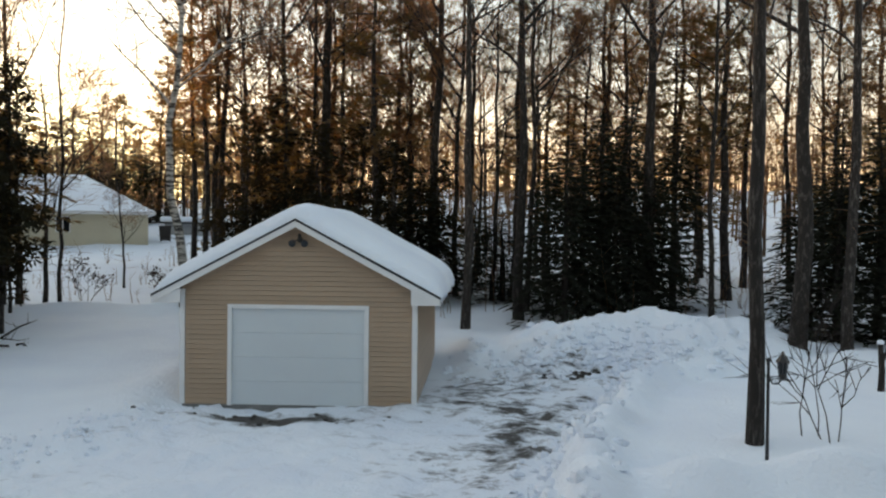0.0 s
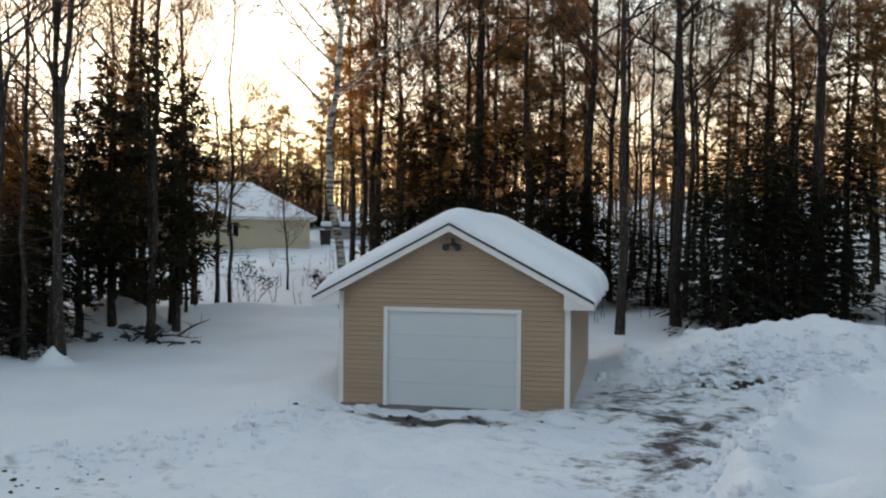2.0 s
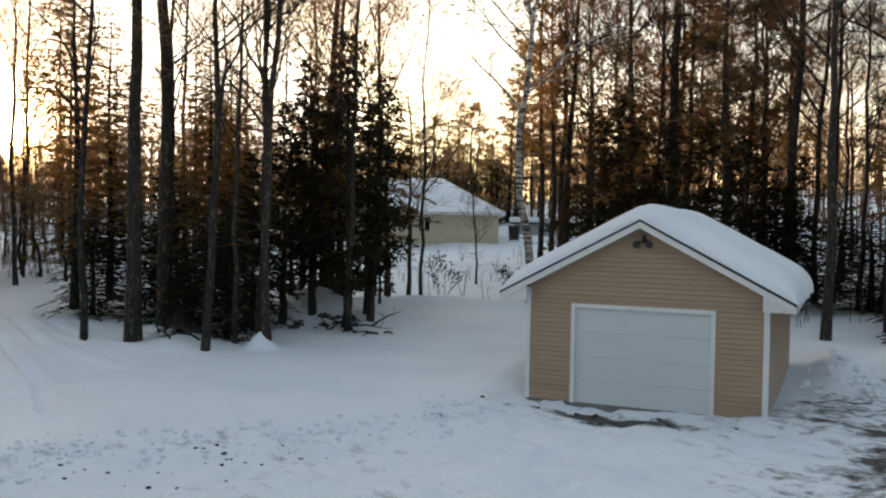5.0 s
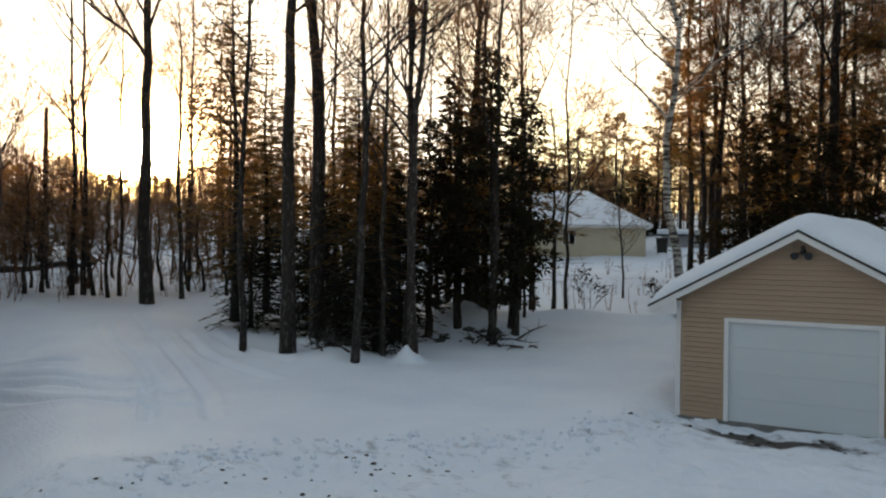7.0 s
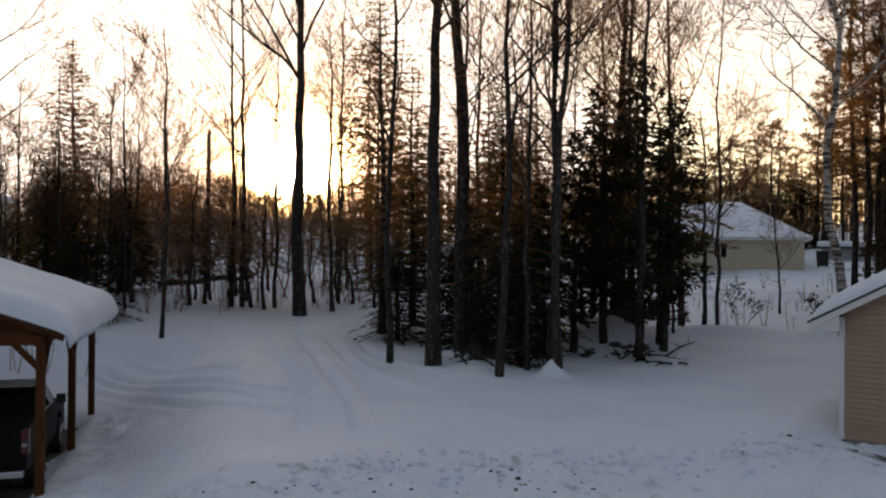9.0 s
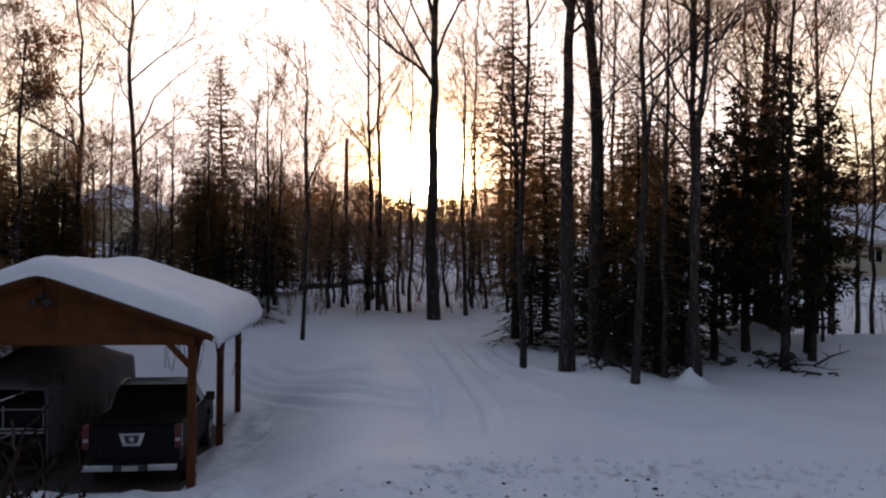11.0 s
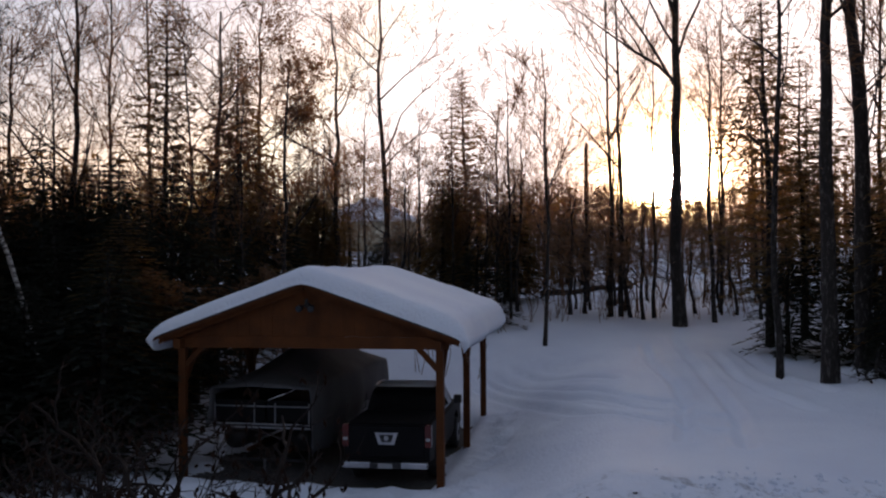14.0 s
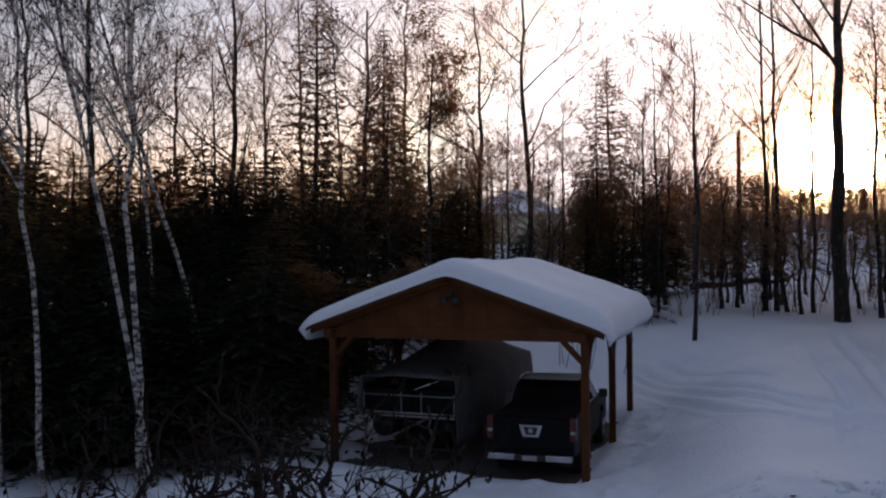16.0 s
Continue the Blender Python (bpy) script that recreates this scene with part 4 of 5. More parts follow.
LABELS = {"big": "tall bare hardwood tree with a thick dark trunk", "maple": "forked bare maple tree with heavy spreading limbs", "mid": "slender bare hardwood tree in the woods",
          "thin": "thin bare sapling standing in the snow", "birch": "white-barked bare birch tree", "leafy": "bare tree still holding dry brown leaves",
          "spruce": "dense dark spruce tree with boughs to the ground", "fir": "narrow ragged fir tree with dark needles", "cedar": "dense dark cedar with leafy drooping sprays", "airy": "tall open fir tree with layered level boughs", "hemlock": "tall hemlock with broken dark green boughs",
          "pine": "tall ragged pine tree with clumped needles"}
GROUPS = {"cedar": "conifers", "airy": "conifers", "spruce": "conifers", "fir": "conifers", "hemlock": "conifers", "pine": "conifers"}
count = 0


def plant(kind, x, y, tall=1.0, wide=1.0, turn=None, sink=0.05, lean=0.0):
    """One tree of a kind with its foot on the snow."""
    global count
    count += 1
    variants = kind_of(kind)
    trunk, crown, leaves = variants[count % 3]
    rz = (count * 137.5) % 360 if turn is None else turn
    m = pose(x, y, gz(x, y) - sink, lean, 0, 0) @ pose(0, 0, 0, 0, 0, rz) @ Matrix.Diagonal((wide, wide, tall, 1))
    t = thing("tree", m, LABELS[kind], "tree", GROUPS.get(kind, "bare trees"))
    for name, me in (("trunk", trunk), ("crown", crown), ("leaves", leaves)):
        if me:
            ob = new(name, me)
            ob.parent = t
    return t


def polar(a, d):
    """A spot on the plan: degrees to the left of the deck's axis, metres from it."""
    return -math.sin(radians(a)) * d, math.cos(radians(a)) * d


# the trees that stand singly, kind by kind: bearing, distance, height and girth against the kind's own
for row in ((-19.75, 13.15, 1.0, 0.47), (-22.1, 25.6, 1.0, 0.95), (-24.9, 25.5, 0.95, 0.65), (-13.2, 33, 1.05, 0.92), (-1.5, 29.5, 1.0, 0.64), (-5.0, 32, 1.05, 0.80),
            (0.6, 38, 1.1, 0.95), (7.7, 40, 1.15, 1.2), (10.2, 40, 1.1, 0.72), (14.2, 42, 1.1, 0.75), (41.66, 25.7, 1.05, 0.92), (39.7, 27, 1.1, 1.0), (29.9, 36, 1.0, 0.85)):
    plant("big", *polar(*row[:2]), *row[2:])
for row in ((50.28, 37.8, 1.32, 1.0, 40),):
    plant("maple", *polar(*row[:2]), *row[2:4], row[4])
for row in ((-17.1, 32, 1.0, 0.8), (-15.0, 45, 1.15, 1.2), (-5.45, 33.5, 1.0, 0.9), (8.5, 40, 1.0, 0.9), (44.48, 27.1, 1.0, 0.8), (37.36, 23.6, 0.95, 0.85), (35.5, 24.8, 0.8, 0.6),
            (33.5, 24.1, 1.0, 0.9), (34.05, 24.6, 1.05, 0.75), (33.75, 24.5, 0.95, 0.7), (28.3, 27.9, 0.9, 0.85), (28.9, 33.9, 1.0, 1.0), (53.95, 41, 1.1, 0.9), (51.9, 40, 0.8, 0.7),
            (48.2, 39, 0.8, 0.8), (54.6, 41, 1.15, 0.8), (69.3, 44, 1.15, 1.3)):
    plant("mid", *polar(*row[:2]), *row[2:])
for row in ((23.6, 34.7, 1.15, 1.0), (24.45, 36.5, 0.8, 1.3), (58.85, 33.6, 1.05, 1.1), (20.0, 44, 0.6, 0.8), (26.3, 33, 0.8, 0.8), (61.0, 40, 1.1, 0.9)):
    plant("thin", *polar(*row[:2]), *row[2:])
plant("birch", *polar(16.4, 34), 1.1, 1.5, 60)
for row in ((93.8, 17.6, 0.9, 0.58, 2), (93.1, 18.3, 0.95, 0.52, 9), (89.2, 23, 0.95, 0.6, 14), (99.3, 18.6, 0.9, 0.5, 4), (101.6, 20, 0.9, 0.5, 2), (93.2, 24, 0.9, 0.5, 3)):
    plant("birch", *polar(*row[:2]), *row[2:4], None, 0.05, row[4])
for row in ((-8.0, 30.5, 0.66, 0.95), (-10.3, 32.0, 0.75, 1.0), (-12.0, 33.5, 0.80, 1.0), (-14.8, 35.5, 0.75, 0.95), (-9.2, 31.5, 0.5, 0.8), (-11.2, 31.6, 0.55, 0.85), (-13.4, 33.0, 0.55, 0.85), (-6.9, 33.5, 0.6, 0.8), (-22.8, 31.0, 0.55, 0.9), (39.8, 29.0, 0.42, 0.7), (41.8, 30.5, 0.45, 0.75), (34.4, 28.5, 0.45, 0.7), (44.0, 31.0, 0.36, 0.7), (-24.3, 29.5, 0.62, 0.9), (-26.5, 30.5, 0.7, 1.0), (-29.0, 29, 0.7, 1.0),
            (37.4, 25.2, 0.35, 0.5), (36.0, 26.0, 0.4, 0.55), (38.6, 25.6, 0.25, 0.4), (86, 27, 0.75, 1.0), (90, 28, 0.8, 1.1), (95, 27, 0.75, 1.1), (100, 28, 0.8, 1.1), (80, 31, 0.75, 1.0)):
    plant("spruce", *polar(*row[:2]), *row[2:])
for row in ((45.0, 32.5, 1.05, 1.1), (83.2, 31, 1.05, 1.15), (63.8, 45, 0.95, 1.1), (43.0, 35, 0.8, 1.0)):
    plant("airy", *polar(*row[:2]), *row[2:])
for row in ((75.6, 33, 0.85, 0.9), (78.5, 27, 0.28, 0.6), (81.5, 25, 0.25, 0.6), (84.5, 24, 0.28, 0.6)):
    plant("leafy", *polar(*row[:2]), *row[2:])
for row in ((37.2, 27, 0.68, 0.85), (78.5, 34, 0.95, 1.0), (65.2, 43, 0.6, 1.1), (60.8, 47, 0.6, 1.2), (73.6, 40, 0.6, 1.1)):
    plant("fir", *polar(*row[:2]), *row[2:])
for row in ((26.9, 29.4, 0.92, 0.95), (28.6, 28.4, 1.05, 1.0), (30.6, 29.5, 0.95, 1.0), (32.6, 29.0, 0.8, 0.95), (35.0, 28.0, 0.62, 0.85), (39.0, 28.2, 0.55, 0.85),
            (3.0, 36, 0.75, 1.0), (5.5, 38, 0.85, 1.2), (8.0, 36.5, 0.8, 1.1), (10.4, 38, 0.95, 1.2), (12.6, 37, 0.9, 1.0), (0.5, 37, 0.65, 1.0)):
    plant("cedar", *polar(*row[:2]), *row[2:])
for row in ((30.6, 32, 0.75, 1.0), (25.8, 35, 0.8, 1.0), (36.0, 29, 0.75, 0.9), (29.4, 33, 0.85, 1.0), (33.8, 31, 0.7, 0.9), (27.2, 30, 0.65, 0.8)):
    plant("hemlock", *polar(*row[:2]), *row[2:])

# the woods behind them, thinned by sector
rng = random.Random(7)


def woods(a0, a1, d0, d1, n, kinds, tall=(0.8, 1.15), wide=(0.75, 1.15)):
    for i in range(n):
        a = a0 + (a1 - a0) * (i + rng.random()) / n
        d = rng.uniform(d0, d1)
        plant(rng.choice(kinds), *polar(a, d), rng.uniform(*tall), rng.uniform(*wide))


woods(-5, 13.5, 36, 46, 14, ("pine", "pine", "hemlock", "pine", "mid"))
woods(-5, 14, 48, 62, 9, ("pine", "hemlock", "hemlock", "mid"))
woods(-30, -6, 37, 50, 15, ("pine", "mid", "mid", "mid", "hemlock"))
woods(-30, -6, 52, 70, 10, ("mid", "mid", "pine"))
woods(19.5, 24.5, 76, 88, 7, ("pine", "thin", "pine"), (0.5, 0.72), (0.8, 1.1))
woods(-4, 13, 37, 50, 5, ("leafy",), (0.9, 1.15))
woods(-29, -3, 34, 48, 7, ("leafy", "pine", "leafy", "mid"), (0.85, 1.15))
woods(-5, 13.5, 34, 44, 8, ("spruce", "hemlock", "spruce"), (0.35, 0.6), (0.9, 1.2))
woods(-30, -22, 40, 50, 3, ("spruce", "hemlock"), (0.4, 0.6), (0.9, 1.2))
woods(14.5, 18.2, 78, 90, 6, ("hemlock", "pine", "spruce"), (0.8, 1.0), (1.0, 1.3))
woods(17.5, 25.5, 80, 92, 10, ("hemlock", "spruce", "pine"), (0.55, 0.8), (1.0, 1.3))
woods(25.5, 36.5, 30, 36, 3, ("hemlock", "spruce"), (0.3, 0.5), (0.9, 1.2))
woods(14.0, 16.0, 38, 44, 3, ("pine", "pine"))
woods(25, 48, 33, 46, 10, ("mid", "thin", "thin", "hemlock", "mid"))
woods(34, 47, 46, 60, 7, ("mid", "thin"))
woods(44, 48, 48, 60, 2, ("spruce", "hemlock"), (0.3, 0.45), (0.8, 1.2))
woods(55.5, 60, 46, 60, 4, ("spruce", "hemlock", "fir"), (0.3, 0.5), (0.8, 1.2))
woods(45, 58, 38.6, 42.5, 10, ("thin",), (0.34, 0.5), (1.0, 1.5))
woods(46, 59, 58, 75, 8, ("thin", "hemlock"), (0.4, 0.6), (0.8, 1.2))
woods(47, 62, 41, 52, 11, ("thin", "thin", "thin", "mid"), (0.5, 0.9))
woods(61, 76, 38, 52, 12, ("thin", "mid", "thin", "thin"), (0.6, 0.95))
woods(60.5, 66.5, 36, 48, 4, ("fir", "spruce"), (0.35, 0.6), (0.8, 1.1))
woods(73.2, 79, 34, 46, 4, ("fir", "spruce"), (0.4, 0.6), (0.8, 1.1))
woods(76, 106, 27, 40, 16, ("mid", "mid", "thin", "mid", "thin"), (0.7, 1.0))
woods(84, 106, 20.5, 25, 10, ("spruce", "spruce", "fir"), (0.4, 0.6), (0.9, 1.2))
woods(81, 108, 25, 32, 17, ("cedar", "spruce", "cedar"), (0.6, 0.85), (1.0, 1.3))
woods(76, 106, 26, 42, 8, ("spruce", "spruce", "fir"), (0.5, 0.75), (0.9, 1.3))


woods(66.3, 73.6, 55, 80, 9, ("spruce", "hemlock", "fir"), (0.26, 0.42), (0.9, 1.3))
woods(66, 74, 44, 62, 7, ("thin", "mid", "thin"), (0.5, 0.85))


def far_woods():
    """The woods beyond, too many and too far to tell apart, and an unseen ring behind."""
    k, nd = M(), M()
    r = random.Random(11)
    up = Vector((0, 0, 1))
    for i in range(4800):
        a = r.uniform(-34, 110) if i < 3700 else r.uniform(110, 326)
        d = 54 + 110 * r.random() ** 0.9
        # unseen ring added behind the deck; its tall trees block low sky light
        if a > 110:
            d = r.uniform(30, 75)
        if a < 1 and i % 3 == 0:
            continue
        if 46 < a < 57 and i % 5 > 2:
            continue
        if 14.8 < a < 28 and d < 88:
            continue
        if 66 < a < 74 and d < 108:
            continue
        x, y = polar(a, d)
        z = float(ground_z(np.array([x]), np.array([y]), False)[0])
        tall = 0.85 if 14 < a < 27 else 0.66 if 46 < a < 76 else 0.95 if a < 14 else 1.7 if a > 110 else 0.9
        h = r.uniform(5.0, 11.0) * tall * (1 + 0.004 * (d - 60))
        if 47.5 < a < 54.5:
            h = r.uniform(3.5, 6.2)
        w = r.uniform(0.05, 0.13)
        foot = Vector((x, y, z - 0.3))
        top = Vector((x + r.gauss(0, 0.35), y + r.gauss(0, 0.35), z + h))
        k.tube([foot, top], [w, 0.015], 3, cap=False)
        conif = r.random() < (0.12 if 44 < a < 61 else 0.45 if a < 1 else 0.65 if a < 27 else 0.5 if a > 74 else 0.40)
        across = Vector((y, -x, 0)).normalized()
        for b in range(8 if conif else 11):
            f = r.uniform(0.12 if conif else 0.3, 0.97)
            p = foot.lerp(top, f)
            an = r.uniform(0, 6.283)
            ln = (1 - f) * (2.0 if conif else 2.8) + 0.4
            d3 = Vector((math.cos(an), math.sin(an), -0.2 if conif else r.uniform(0.5, 1.4)))
            e = p + d3 * ln
            if conif:
                for s in range(5):
                    c = p.lerp(e, r.uniform(0.1, 1))
                    dd = Vector((r.gauss(0, 1), r.gauss(0, 1), r.gauss(-0.2, 0.5))).normalized()
                    sd = dd.orthogonal().normalized() * 0.10
                    nd.quad(c, c + dd * 0.35 + sd, c + dd * 0.8, c + dd * 0.35 - sd)
            else:
                k.tri(p - across * 0.02, p + across * 0.02, e)
                k.tri(p - up * 0.02, p + up * 0.02, e)
                for s in range(2):
                    c = p.lerp(e, r.uniform(0.3, 0.9))
                    dd = (d3 + Vector((r.gauss(0, 0.6), r.gauss(0, 0.6), 0.2))).normalized()
                    k.tri(c - across * 0.012, c + across * 0.012, c + dd * ln * 0.5)
    for i in range(190):
        a, d = r.uniform(43, 62), r.uniform(41, 66) if i < 50 else r.uniform(66, 110)
        x, y = polar(a, d)
        z = gz(x, y)
        h = r.uniform(2.5, 5.6) * (0.85 if 48 < a < 54 else 1.1)
        foot, top = Vector((x, y, z - 0.2)), Vector((x + r.gauss(0, 0.8), y + r.gauss(0, 0.8), z + h))
        k.tube([foot, foot.lerp(top, 0.5) + Vector((r.gauss(0, 0.2), r.gauss(0, 0.2), 0)), top], [r.uniform(0.03, 0.07), 0.03, 0.008], 4, cap=False)
        for b in range(22):
            p = foot.lerp(top, r.uniform(0.4, 0.95))
            d3 = Vector((r.gauss(0, 0.6), r.gauss(0, 0.6), r.uniform(0.5, 1.2)))
            across = Vector((y, -x, 0)).normalized() * 0.016
            k.tri(p - across, p + across, p + d3 * r.uniform(0.6, 1.4))
    w = thing("far_woods", Matrix(), "distant grey-brown winter woods with scattered dark conifers, and an added unseen ring behind", "woods", kind="stuff")
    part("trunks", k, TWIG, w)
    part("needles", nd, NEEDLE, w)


far_woods()


def brush():
    """Thin stems, dead weeds and seedlings along the wood's edge."""
    k = M()
    r = random.Random(13)
    for i in range(520):
        a = r.choice((r.uniform(27, 60), r.uniform(27, 60) if i % 4 else r.uniform(15, 27), r.uniform(25, 60), r.uniform(58, 105), r.uniform(-30, 2)))
        d = r.uniform(38, 54) if a < 60 else r.uniform(30, 46)
        if a < 2:
            d = r.uniform(30, 50)
        x, y = polar(a, d)
        z = gz(x, y)
        for s in range(r.randint(1, 3)):
            h = r.uniform(0.5, 3.2) * r.uniform(0.5, 1) * (0.45 if 15 < a < 27 else 1)
            e = Vector((x + r.gauss(0, 0.15) * h, y + r.gauss(0, 0.15) * h, z + h))
            b = Vector((x + r.gauss(0, 0.1), y + r.gauss(0, 0.1), z - 0.05))
            m = b.lerp(e, 0.5) + Vector((r.gauss(0, 0.06), r.gauss(0, 0.06), 0))
            k.tube([b, m, e], [0.016, 0.011, 0.004], 3, cap=False)
            for t in range(4):
                p = b.lerp(e, r.uniform(0.4, 0.95))
                k.tube([p, p + Vector((r.gauss(0, 0.25), r.gauss(0, 0.25), r.uniform(0.1, 0.5))) * (0.4 + 0.3 * h)], [0.007, 0.003], 3, cap=False)
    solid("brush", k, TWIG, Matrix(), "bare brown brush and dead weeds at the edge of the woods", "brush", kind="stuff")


brush()


# ---- the houses beyond the woods' edge ----
def hip_house(name, m, w, d, wall_h, roof_h, ridge, label):
    h = thing(name, m, label, "house")
    wall = part("wall", M().box(-w / 2, 0, -1.0, w / 2, d, wall_h), CREAM, h)
    o = 0.45
    e = wall_h - 0.12

    def hip(z0, z1, out, k):
        q = [(-w / 2 - out, -out, z0), (w / 2 + out, -out, z0), (w / 2 + out, d + out, z0), (-w / 2 - out, d + out, z0), (-ridge / 2, d / 2, z1), (ridge / 2, d / 2, z1)]
        b = len(k.v)
        k.v += q
        k.f += [tuple(b + i for i in f) for f in ((0, 1, 5, 4), (1, 2, 5), (2, 3, 4, 5), (3, 0, 4), (3, 2, 1, 0))]
        return k
    part("fascia", M().box(-w / 2 - o, -o, e - 0.16, w / 2 + o, d + o, e), WHITE, h)
    roof = part("roof", hip(e + 0.004, e + roof_h, o, M()), ROOFEDGE, h)
    part("roof_snow", hip(e + 0.03, e + roof_h + 0.22, o + 0.03, M()), SNOW, h, "unbroken snow on the hipped roof")
    return h


hx, hy = polar(24.2, 62.6)
HOUSE = pose(hx, hy, gz(hx, hy) - 0.1, 0, 0, 21)
house = hip_house("house", HOUSE, 12.2, 8.4, 2.5, 2.45, 3.9, "cream bungalow with a snow-covered hipped roof")
win = part("window", M().box(0.35, -0.04, 1.0, 1.25, 0.02, 2.05), WHITE, house)
for i in range(2):
    part("pane", M().box(0.40 + i * 0.43, -0.06, 1.05, 0.77 + i * 0.43, -0.042, 2.0), GLASS, win)

# an unseen plain wall added at the back of the deck to block sky light
part_wall = solid("unseen_wall", M().box(-11, -0.3, -1.5, 11, 0.0, 6.6), BLOCKERWALL, pose(1.1, -1.7, 0, 0, 0, 35), "plain brown wall added unseen behind the deck, blocks sky light", "wall", kind="structure")


# ---- under the carport: a pickup truck and a covered pontoon boat ----
def wheel(parent, x, y, r, w, side):
    ty = part("tyre", M().tube([(x, y, r), (x + side * 0.03, y, r), (x + side * (w - 0.03), y, r), (x + side * w, y, r)], [r - 0.04, r, r, r - 0.04], 24), RUBBER, parent)
    part("rim", M().tube([(x + side * (w - 0.04), y, r), (x + side * (w + 0.004), y, r)], [r * 0.62, r * 0.58], 18), CHROME, ty)
    part("hub", M().tube([(x + side * w, y, r), (x + side * (w + 0.02), y, r)], [r * 0.2, r * 0.17], 12), BLACK, ty)


def build_truck():
    t = thing("pickup_truck", CP @ pose(1.66, -0.02, -0.30, 0, 0, 1.5), "black crew-cab pickup truck parked tail outwards under the carport", "truck")
    W = 0.89
    arch = lambda c: [(c - 0.46, 0.50)] + [(c - 0.44 * math.cos(a), 0.50 + 0.42 * math.sin(a)) for a in (0.35, 0.8, 1.3, 1.84, 2.34, 2.8)] + [(c + 0.46, 0.50)]
    lower = [(0.0, 0.55), (0.0, 1.29), (1.72, 1.30), (1.74, 1.16), (3.95, 1.18), (5.10, 1.10), (5.28, 0.90), (5.30, 0.48), (4.95, 0.46)] + arch(4.35)[::-1] + [(3.6, 0.45), (1.7, 0.45)] + arch(1.15)[::-1]
    part("body", M().side(lower[::-1], -W, W), CARPAINT, t, bevel=0.03)
    k = M()
    cab = [(1.76, 1.15), (1.93, 1.66), (2.06, 1.74), (2.3, 1.79), (2.7, 1.81), (3.10, 1.79), (3.40, 1.71), (4.05, 1.17)]
    n = len(cab)
    for s, inset in ((-1, 0.0), (1, 0.0)):
        k.v += [(s * (W - 0.02 - 0.16 * max(0, (z - 1.15) / 0.65)), y, z) for y, z in cab]
    k.f += [tuple(range(n)), tuple(range(2 * n - 1, n - 1, -1))]
    k.f += [((i + 1) % n, i, n + i, n + (i + 1) % n) for i in range(n)]
    part("cab", k, CARPAINT, t, bevel=0.03)
    part("rear_window", M().quad((-0.66, 1.79, 1.27), (0.66, 1.79, 1.27), (0.60, 1.91, 1.63), (-0.60, 1.91, 1.63)), FENCE, t, "dark rear window")
    for s in (-1, 1):
        xs = lambda z: s * (W + 0.004 - 0.02 - 0.16 * (z - 1.15) / 0.65)
        for y0, y1, y2, y3 in ((2.02, 2.72, 2.72, 2.12), (2.80, 3.75, 3.36, 2.80)):
            part("side_window", M().quad((xs(1.24), y0, 1.24), (xs(1.24), y1, 1.24), (xs(1.68), y2, 1.68), (xs(1.68), y3, 1.68)), GLASS, t)
        part("mirror", M().box(min(s * 0.92, s * 1.12), 3.55, 1.22, max(s * 0.92, s * 1.12), 3.67, 1.42), BLACK, t, bevel=0.03)
        lamp = part("tail_light", M().box(min(s * 0.79, s * 0.925), -0.02, 0.86, max(s * 0.79, s * 0.925), 0.16, 1.32), REDLENS, t, "red tail light with clear lower lens", bevel=0.015)
        part("reverse_lens", M().box(min(s * 0.81, s * 0.905), -0.024, 1.0, max(s * 0.81, s * 0.905), -0.021, 1.06), GREYWALL, lamp)
        part("bumper_end", M().box(min(s * 0.32, s * 0.90), -0.16, 0.46, max(s * 0.32, s * 0.86), -0.01, 0.585), CHROME, t, "chrome rear bumper", bevel=0.02)
        part("roof_rail", M().tube([(s * 0.68, 2.15, 1.83), (s * 0.68, 2.6, 1.86), (s * 0.68, 3.1, 1.83)], [0.018, 0.018, 0.018], 6), CHROME, t)
        for y in (1.15, 4.35):
            wheel(t, s * 0.70, y, 0.38, 0.24, s)
    part("bumper_step", M().box(-0.32, -0.17, 0.46, 0.32, -0.01, 0.58), BLACK, t, bevel=0.01)
    gate = part("tailgate", M().box(-0.78, -0.025, 0.66, 0.78, 0.03, 1.30), CARPAINT, t, bevel=0.02)
    part("handle_plate", M().prism([(-0.16, 0.92), (0.16, 0.92), (0.24, 1.16), (-0.24, 1.16)], -0.04, -0.026), CHROME, gate, "chrome handle plate")
    part("handle_recess", M().prism([(-0.10, 0.97), (0.10, 0.97), (0.15, 1.12), (-0.15, 1.12)], -0.046, -0.041), BLACK, gate)
    part("badge", M().tube([(0, -0.047, 1.05), (0, -0.056, 1.05)], [0.05, 0.045], 16), CHROME, gate)
    part("number_plate", M().box(-0.15, -0.185, 0.47, 0.15, -0.175, 0.57), GREYWALL, t)
    part("bed_cover", M().prism([(-0.84, 1.305), (0.84, 1.305), (0.80, 1.34), (-0.80, 1.34)], 0.05, 1.70), FENCE, t)
    part("windscreen", M().quad((-0.66, 4.01, 1.23), (0.66, 4.01, 1.23), (0.60, 3.51, 1.70), (-0.60, 3.51, 1.70)), GLASS, t)
    # a light dusting of snow that has blown onto the roof
    k = M()
    nx, ny = 14, 12
    for i in range(nx):
        for j in range(ny):
            u, v = i / (nx - 1) * 2 - 1, j / (ny - 1) * 2 - 1
            e = max(0.0, 1 - max(abs(u), abs(v)) ** 6)
            k.v.append((u * 0.66, 2.62 + v * 0.5, 1.802 + 0.05 * e * (1 + 0.4 * noise.noise((u * 3, v * 3, 0)))))
    for i in range(nx - 1):
        for j in range(ny - 1):
            k.f.append((i * ny + j, (i + 1) * ny + j, (i + 1) * ny + j + 1, i * ny + j + 1))
